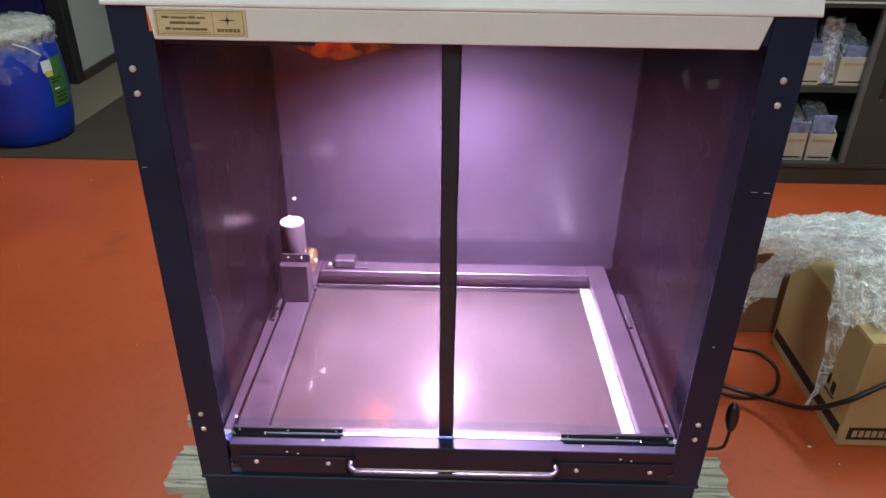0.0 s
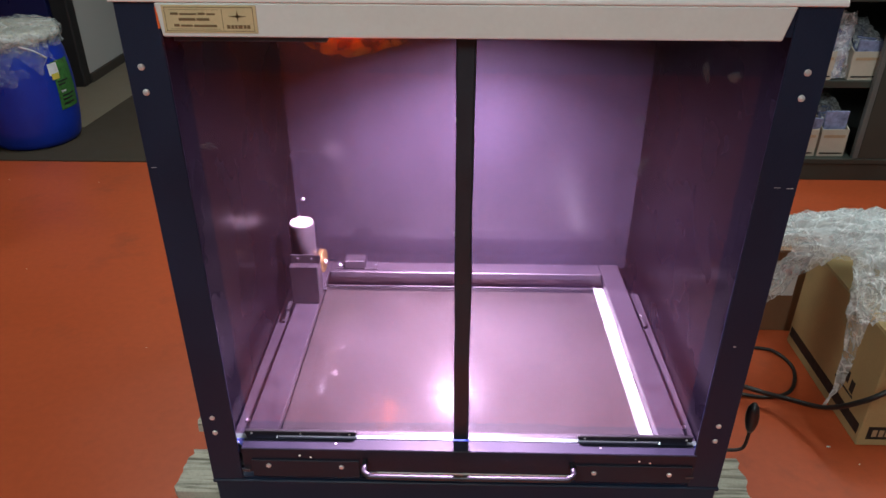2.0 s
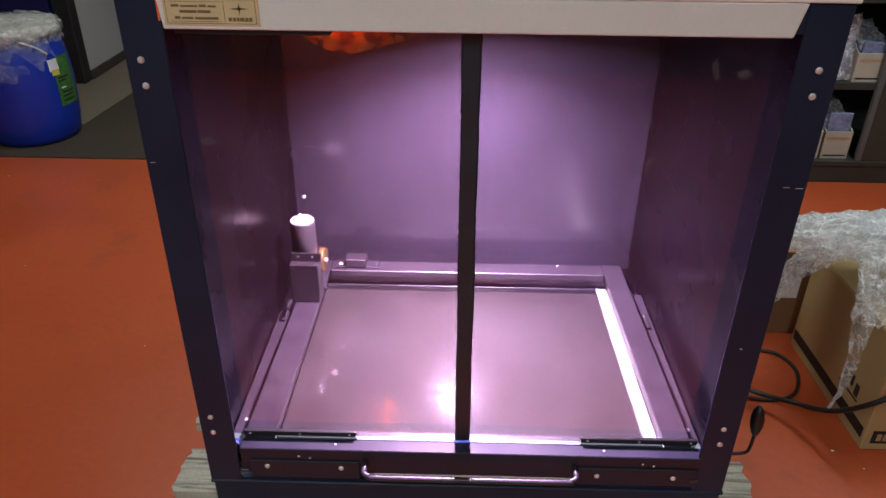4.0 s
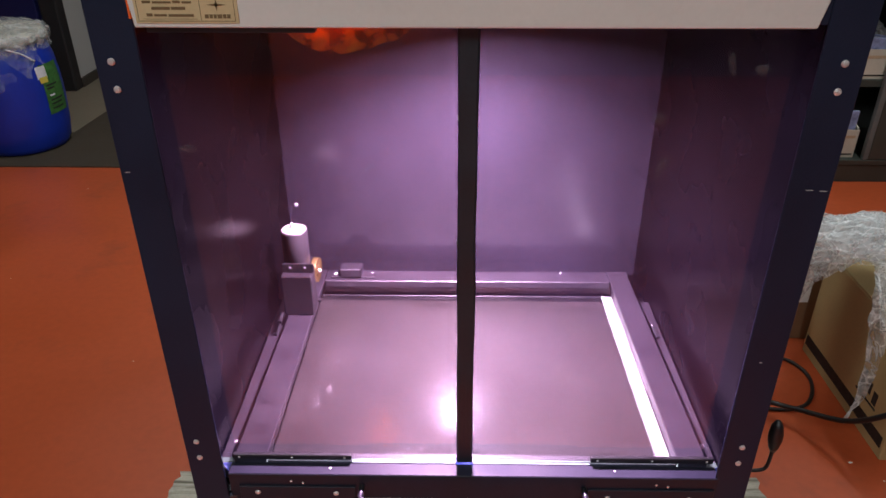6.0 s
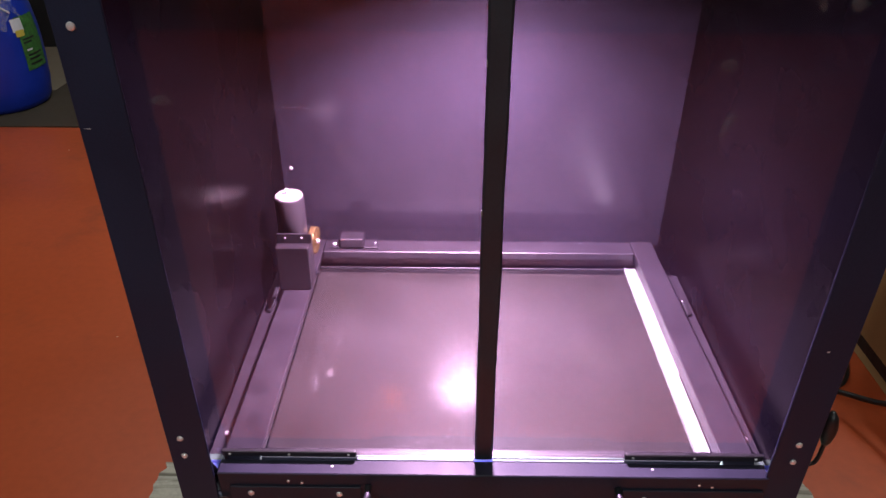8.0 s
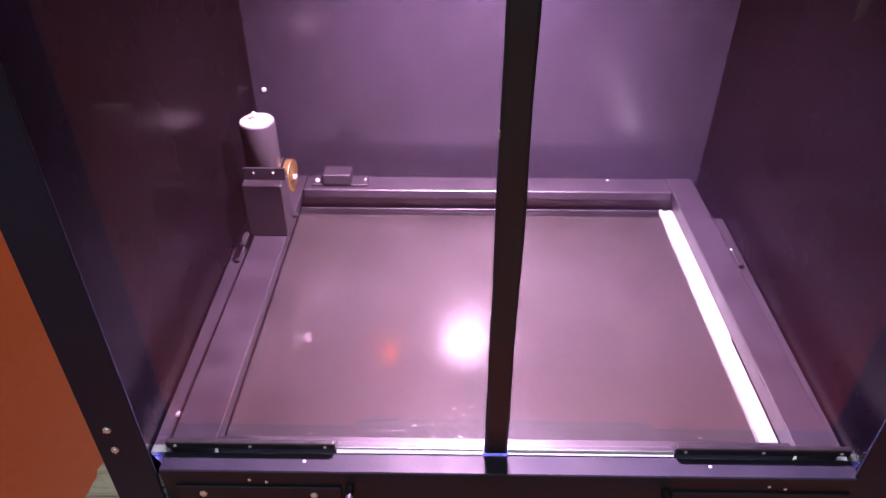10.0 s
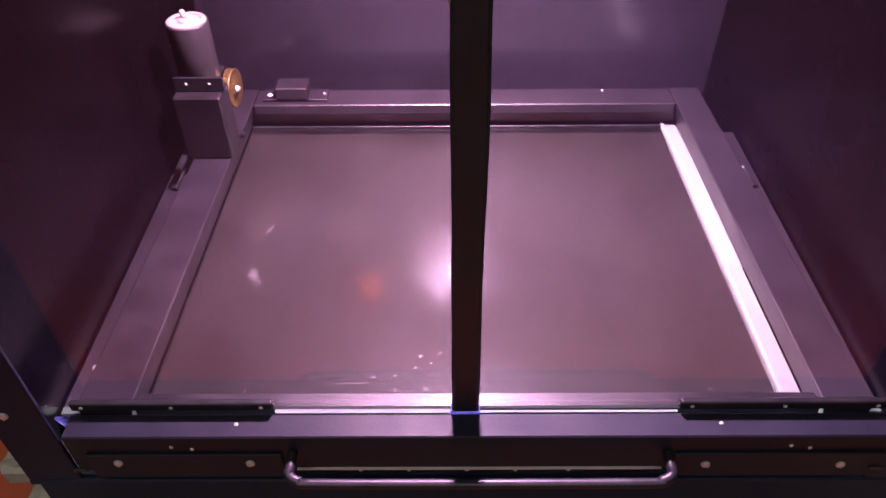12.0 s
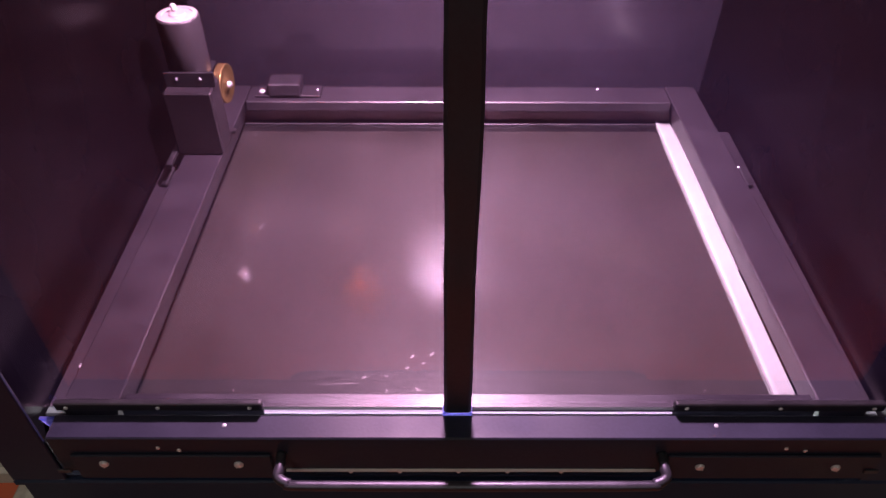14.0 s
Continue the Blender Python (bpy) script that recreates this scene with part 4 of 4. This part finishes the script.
def film_patch(a0, a1, z0, z1, off, seed):
    bm = wrapped(a0, a1, z0, z1, off, 60, 30)
    for v in bm.verts:
        low = (z1 + 0.006 - v.co.z) / (z1 - z0)
        v.co.z += low * (z1 - z0) * (0.35 + 0.9 * noise.noise((v.co.x * 14, v.co.y * 14, seed)))
    return crumple(bm, 0.009, 0.045, seed)


part("film", film_patch(-60, 38, 0.27, 0.40, 0.012, 8), M_thinfilm, drum, "torn clear film hanging down the side")
part("film", film_patch(-80, 72, 0.37, 0.50, 0.014, 3), M_thinfilm, drum, "crumpled clear film hanging over the side")
bm = lathe([(0.03, 0.560), (0.08, 0.559), (0.13, 0.558), (0.17, 0.560), (0.20, 0.555), (0.213, 0.540), (0.216, 0.52), (0.212, 0.49), (0.214, 0.47)], 90, pose(DX, DY, 0.006), False)
bmesh.ops.subdivide_edges(bm, edges=bm.edges[:], cuts=1, use_grid_fill=True)
part("film_cover", crumple(bm, 0.012, 0.055, 9), M_rimfilm, drum, "crumpled clear film over the lid")

# rolled folds of the film round the rim of the lid
for k, (a0, a1, z, off) in enumerate(((-60, 60, 0.486, 0.016), (-20, 78, 0.492, 0.022), (20, 95, 0.478, 0.012))):
    pts = [on_drum(a0 + (a1 - a0) * i / 14, z + 0.008 * math.sin(i * 1.3 + k), off + 0.004 * math.sin(i * 2.1 + 2 * k)) for i in range(15)]
    for p in pts:
        p.z += 0.018 + 0.018 * k
    part("film_fold", crumple(tube(curve(pts, 3), 0.011, 10), 0.005, 0.03, 5 + k), M_rimfilm, drum, "rolled fold of clear film", True)

# black box added to fill the dark place left of the drum
filler = thing("dark_filler_box", (-2.5, 3.6, 0.006), "black lidded box added at the dark place beside the drum", "box")
part("body", box(-2.78, 3.40, 0.006, -2.262, 3.80, 0.27, 0.012, seg=2), M_black, filler)
part("lid", box(-2.79, 3.39, 0.2705, -2.256, 3.81, 0.292, 0.008, seg=2), M_black, filler)

# grey steel cabinet with open shelves and a sliding door
cab = thing("steel_cabinet", (1.9, 3.3, 0.0), "low grey-green steel cabinet with a half-open sliding door", "cabinet")
CX0, CX1, CY0, CY1, CZ = 1.05, 2.75, 3.09, 3.52, 0.80
part("plinth", box(CX0, CY0 + 0.004, 0.0, CX1, CY1, 0.078, 0.002), M_cab, cab)
part("bottom", box(CX0, CY0, 0.0785, CX1, CY1, 0.102, 0.002), M_cab, cab)
part("back", box(CX0, CY1 - 0.012, 0.1025, CX1, CY1, CZ - 0.03), M_cabin, cab)
part("side", box(CX0, CY0 + 0.002, 0.1025, CX0 + 0.02, CY1 - 0.0125, CZ - 0.03), M_cab, cab)
part("side", box(CX1 - 0.02, CY0 + 0.002, 0.1025, CX1, CY1 - 0.0125, CZ - 0.03), M_cab, cab)
part("shelf", box(CX0 + 0.0205, CY0 + 0.03, 0.412, CX1 - 0.0205, CY1 - 0.0125, 0.443, 0.002), M_cab, cab)
top = part("top", box(CX0 - 0.005, CY0 - 0.006, CZ - 0.0295, CX1 + 0.005, CY1 + 0.004, CZ, 0.002), M_cab, cab)
part("edge_trim", box(CX0 - 0.006, CY0 - 0.0085, CZ - 0.012, CX1 + 0.006, CY0 - 0.0062, CZ - 0.004), M_steel, top)
bm = box(1.785, CY0 + 0.004, 0.1028, 2.70, CY0 + 0.022, CZ - 0.031, 0.002)
door = part("sliding_door", bm, M_cab, cab)
part("door_edge", box(1.762, CY0 + 0.002, 0.1028, 1.7845, CY0 + 0.026, CZ - 0.031, 0.002), M_cabin, door)
grip = part("recessed_grip", box(1.848, CY0 + 0.0005, 0.40, 1.870, CY0 + 0.0038, 0.50, 0.002), M_print, door)
screw((1.859, CY0 + 0.0005, 0.507), door, mesh=SMALL)
screw((1.859, CY0 + 0.0005, 0.393), door, mesh=SMALL)


def file_bin(x, y, z, w, d, h, turn, stuff):
    """A cut-away cardboard bin with leaflets in clear bags standing in it."""
    b = thing("leaflet_bin", (x, y, z), "pale cardboard bin with bagged leaflets on the shelf", "bin", "leaflet bins")
    m = Matrix.Translation((x, y, z)) @ pose(0, 0, 0, 0, 0, turn)
    part("front", box(-w / 2, -d / 2, 0.0, w / 2, -d / 2 + 0.004, h, 0.001, m=m), M_bin, b)
    part("bottom", box(-w / 2, -d / 2 + 0.0045, 0.0, w / 2, d / 2, 0.004, m=m), M_bin, b)
    for sx in (-w / 2, w / 2 - 0.004):
        one = bmesh.new()
        pr = [(-d / 2 + 0.0045, 0.0045), (d / 2, 0.0045), (d / 2, h * 1.7), (d * 0.1, h * 1.55), (-d / 2 + 0.0045, h)]
        a = [one.verts.new(m @ Vector((sx, p, q))) for p, q in pr]
        c = [one.verts.new(m @ Vector((sx + 0.004, p, q))) for p, q in pr]
        one.faces.new(a), one.faces.new(c[::-1])
        for k in range(5):
            one.faces.new((a[k], a[(k + 1) % 5], c[(k + 1) % 5], c[k]))
        part("side", one, M_bin, b)
    part("print", box(-w * 0.42, -d / 2 - 0.0008, h * 0.10, w * 0.42, -d / 2 - 0.0002, h * 0.15, m=m), M_print, b)
    part("print", box(-w * 0.40, -d / 2 - 0.0008, h * 0.70, w * 0.40, -d / 2 - 0.0002, h * 0.80, m=m), M_binband, b, "pale brown printed stripe")
    for k in range(stuff):
        yy = -d / 2 + 0.02 + k * (d - 0.04) / max(1, stuff)
        hh = h * random.uniform(1.30, 1.65)
        lean = random.uniform(-16, 18)
        one = box(-w * 0.42, yy, 0.006, w * 0.42, yy + 0.012, hh, 0.002, m=m @ Matrix.Translation((0, 0, 0)) @ pose(0, 0, 0, lean * 0.3, lean * 0.4, 0))
        part("leaflet", one, M_bluepaper, b)
    sheet = bmesh.new()
    nu, nv = 26, 22
    g = [[sheet.verts.new(m @ Vector((-w * 0.45 + 0.9 * w * i / nu, -d * 0.42 + d * 0.75 * j / nv, h * (1.02 + 0.75 * (j / nv) ** 0.6)))) for i in range(nu + 1)] for j in range(nv + 1)]
    for j in range(nv):
        for i in range(nu):
            sheet.faces.new((g[j][i], g[j][i + 1], g[j + 1][i + 1], g[j + 1][i]))
    part("film_bag", crumple(sheet, 0.012, 0.05, x * 10 + z), M_film, b, "crumpled clear film bag")


for x, w in ((1.30, 0.105), (1.42, 0.105), (1.545, 0.115), (1.672, 0.118)):
    file_bin(x, 3.25, 0.1022, w, 0.26, 0.125, random.uniform(-2, 2), 4)
for x, w in ((1.30, 0.12), (1.435, 0.10), (1.545, 0.10), (1.725, 0.13)):
    file_bin(x, 3.25, 0.4432, w, 0.24, 0.12, random.uniform(-2, 2), 4)
bag = thing("leaflet_bag", (1.62, 3.19, 0.443), "clear film bag of blue leaflets standing on the shelf", "bag")
part("leaflets", box(1.59, 3.15, 0.4432, 1.645, 3.23, 0.66, 0.006), M_bluepaper, bag)
bm = bmesh.new()
nu, nv = 36, 40
g = [[bm.verts.new((1.618 + 0.05 * math.cos(2 * math.pi * i / nu) * (1 - 0.3 * j / nv), 3.175 + 0.055 * math.sin(2 * math.pi * i / nu) * (1 - 0.5 * j / nv), 0.452 + 0.26 * j / nv)) for i in range(nu)] for j in range(nv + 1)]
for j in range(nv):
    for i in range(nu):
        bm.faces.new((g[j][i], g[j][(i + 1) % nu], g[j + 1][(i + 1) % nu], g[j + 1][i]))
part("film", crumple(bm, 0.008, 0.035, 2), M_film, bag)

# cardboard boxes beside the machine
BX, BY, BH = 1.028, 1.44, 0.322
cbx = thing("cardboard_box", (1.25, 1.66, 0.0), "brown cardboard box with black printed bands, on the floor", "box", "cardboard boxes")
WID, DEP = 0.44, 0.44
part("body", box(BX, BY, 0.0, BX + WID, BY + DEP, BH - 0.004, 0.003), M_card, cbx)
part("flap", box(BX + 0.001, BY + 0.001, BH - 0.0038, BX + WID - 0.001, BY + DEP / 2 - 0.002, BH, 0.001), M_card, cbx)
part("flap", box(BX + 0.001, BY + DEP / 2 + 0.002, BH - 0.0038, BX + WID - 0.001, BY + DEP - 0.001, BH, 0.001), M_card, cbx)
part("print_band", box(BX - 0.0006, BY + 0.012, 0.028, BX - 0.0002, BY + DEP - 0.01, 0.060), M_print, cbx, "black printed band")
band = part("print_band", box(BX + 0.018, BY - 0.0006, 0.022, BX + WID - 0.02, BY - 0.0002, 0.062), M_print, cbx, "black printed band")
for k in range(8):
    x = BX + 0.030 + k * 0.0165
    part("letter_bar", box(x, BY - 0.0012, 0.031, x + 0.012, BY - 0.0007, 0.052), M_printw, band)
mark = bmesh.new()
for k in range(3):
    box(BX - 0.0006, BY + 0.075 + 0.030 * k, 0.10 + 0.012 * (k % 2), BX - 0.0002, BY + 0.094 + 0.030 * k, 0.135 + 0.010 * k, bm=mark)
box(BX - 0.0006, BY + 0.07, 0.090, BX - 0.0002, BY + 0.165, 0.096, bm=mark)
part("care_marks", mark, M_print, cbx, "black printed handling marks")
c2 = thing("cardboard_box", (0.98, 2.2, 0.0), "reddish-brown cardboard box with a white label, on the floor", "box", "cardboard boxes")
part("body", box(0.80, 1.93, 0.0, 1.30, 2.17, 0.28, 0.003), M_card2, c2)
part("flap", box(0.801, 1.931, 0.2802, 1.299, 2.048, 0.284, 0.001), M_card2, c2)
part("flap", box(0.801, 2.052, 0.2802, 1.299, 2.169, 0.284, 0.001), M_card2, c2)
lb = part("label", box(0.95, 1.9292, 0.13, 1.035, 1.9297, 0.25), M_label, c2, "white paper label with a red mark")
part("red_mark", box(0.985, 1.9284, 0.205, 1.015, 1.9291, 0.235), M_red, lb)


def film_sheet(points_u, width, seed, amount, size, nu=110, nv=70):
    """A crumpled sheet of film draped along a line, with its edges hanging."""
    line = curve(points_u, 12)
    bm = bmesh.new()
    g = []
    for j in range(nv + 1):
        row = []
        s = -1 + 2 * j / nv
        for i in range(nu + 1):
            f = i / nu * (len(line) - 1)
            k = min(int(f), len(line) - 2)
            p = line[k].lerp(line[k + 1], f - k)
            d = (line[k + 1] - line[k]).normalized()
            side = Vector((-d.y, d.x, 0)).normalized() if abs(d.z) < 0.95 else Vector((0.6, -0.8, 0))
            w = width(i / nu)
            row.append(bm.verts.new(p + side * s * w + Vector((0, 0, -0.55 * w * s * s))))
        g.append(row)
    for j in range(nv):
        for i in range(nu):
            bm.faces.new((g[j][i], g[j][i + 1], g[j + 1][i + 1], g[j + 1][i]))
    # long folds that run down the sheet, then fine crumples
    bm.verts.ensure_lookup_table()
    k = 0
    for j in range(nv + 1):
        for i in range(nu + 1):
            v = bm.verts[k]
            k += 1
            a = noise.noise((j / nv * 9 + 1.5 * noise.noise((i / nu * 4, seed, 0)), i / nu * 2.2, seed))
            b = noise.noise((j / nv * 23 + noise.noise((i / nu * 7, seed, 4)), i / nu * 4, seed + 9))
            v.co.z += amount * (1.6 * (0.35 - abs(a)) + 0.8 * (0.3 - abs(b)))
            v.co.x += amount * 0.5 * b
    return crumple(bm, amount * 0.45, size, seed)


wrap = thing("wrapping_film", (1.15, 1.65, 0.32), "heap of crumpled clear wrapping film over the cardboard boxes", "film")
for seed, lift in ((1, 0.0), (5, 0.02), (11, 0.035)):
    part("film_layer", film_sheet([(0.79, 1.86, 0.37 + lift), (0.87, 1.79, 0.42 + lift), (0.99, 1.74, 0.445 + lift), (1.12, 1.71, 0.445 + lift), (1.24, 1.66, 0.425 + lift), (1.38, 1.60, 0.39 + lift)], lambda u: 0.05 + 0.035 * math.sin(math.pi * u), seed, 0.022, 0.07, 130, 50), M_film, wrap)
for seed, dx in ((21, 0.0), (23, 0.03)):
    part("film_layer", film_sheet([(1.0 + dx, 1.76, 0.44), (0.93 + dx, 1.74, 0.39), (0.87 + dx, 1.73, 0.33), (0.82 + dx, 1.72, 0.26), (0.79 + dx, 1.72, 0.20)], lambda u: 0.045 - 0.03 * u, seed, 0.014, 0.05, 80, 40), M_film, wrap)
for seed, dx, dz in ((51, 0.0, 0.0), (53, 0.07, 0.012), (57, 0.14, 0.006)):
    part("film_layer", film_sheet([(1.10 + dx, 1.72, 0.46 + dz), (1.075 + dx, 1.64, 0.44 + dz), (1.05 + dx, 1.57, 0.40 + dz), (1.035 + dx, 1.52, 0.36 + dz), (1.03 + dx, 1.49, 0.34 + dz)], lambda u: 0.075 - 0.03 * u, seed, 0.018, 0.055, 90, 50), M_film, wrap)
for seed, lift in ((61, 0.0), (67, 0.018)):
    part("film_layer", film_sheet([(1.02, 1.83, 0.42 + lift), (1.12, 1.75, 0.46 + lift), (1.22, 1.66, 0.445 + lift), (1.31, 1.58, 0.40 + lift), (1.37, 1.53, 0.355 + lift)], lambda u: 0.07 + 0.07 * math.sin(math.pi * u), seed, 0.028, 0.09, 120, 70), M_film, wrap)
part("film_tail", film_sheet([(1.03, 1.60, 0.40), (1.008, 1.565, 0.33), (1.002, 1.545, 0.26), (0.996, 1.53, 0.19), (0.985, 1.515, 0.13), (0.968, 1.505, 0.095), (0.957, 1.50, 0.06)], lambda u: 0.034 - 0.031 * min(1, u * 1.25), 31, 0.008, 0.03, 110, 16), M_film, wrap)

# cables on the floor
for pts, r in (([(0.50, 1.66, 0.13), (0.62, 1.63, 0.10), (0.798, 1.60, 0.05), (0.885, 1.55, 0.055), (0.943, 1.467, 0.099), (0.989, 1.405, 0.177), (1.062, 1.40, 0.234), (1.20, 1.415, 0.30), (1.32, 1.46, 0.334), (1.42, 1.52, 0.335)], 0.0065),
               ([(0.53, 1.86, 0.10), (0.66, 1.88, 0.06), (0.80, 1.87, 0.02), (0.899, 1.839, 0.006), (0.965, 1.816, 0.006), (0.99, 1.735, 0.006), (0.94, 1.635, 0.006), (0.84, 1.613, 0.006), (0.70, 1.65, 0.03), (0.52, 1.72, 0.10)], 0.005)):
    c = tagged(part("power_cable", tube(curve(pts, 10), r, 10), M_cable, smooth=True), "black rubber power cable lying on the red floor", "cable", "cables")

# crumbs and paint specks on the red floor
bm = bmesh.new()
for k in range(70):
    x, y = random.uniform(-2.0, 2.2), random.uniform(0.3, 3.1)
    r = random.uniform(0.0015, 0.004)
    bmesh.ops.create_icosphere(bm, subdivisions=1, radius=r, matrix=Matrix.Translation((x, y, r * 0.3)) @ Matrix.Diagonal((1, random.uniform(0.5, 1.4), 0.35, 1)))
bmesh.ops.create_icosphere(bm, subdivisions=1, radius=0.006, matrix=Matrix.Translation((0.958, 1.432, 0.002)) @ Matrix.Diagonal((1, 0.5, 0.3, 1)))
tagged(part("floor_crumbs", bm, M_label), "small pale crumbs and specks on the red floor", "debris", kind="stuff")
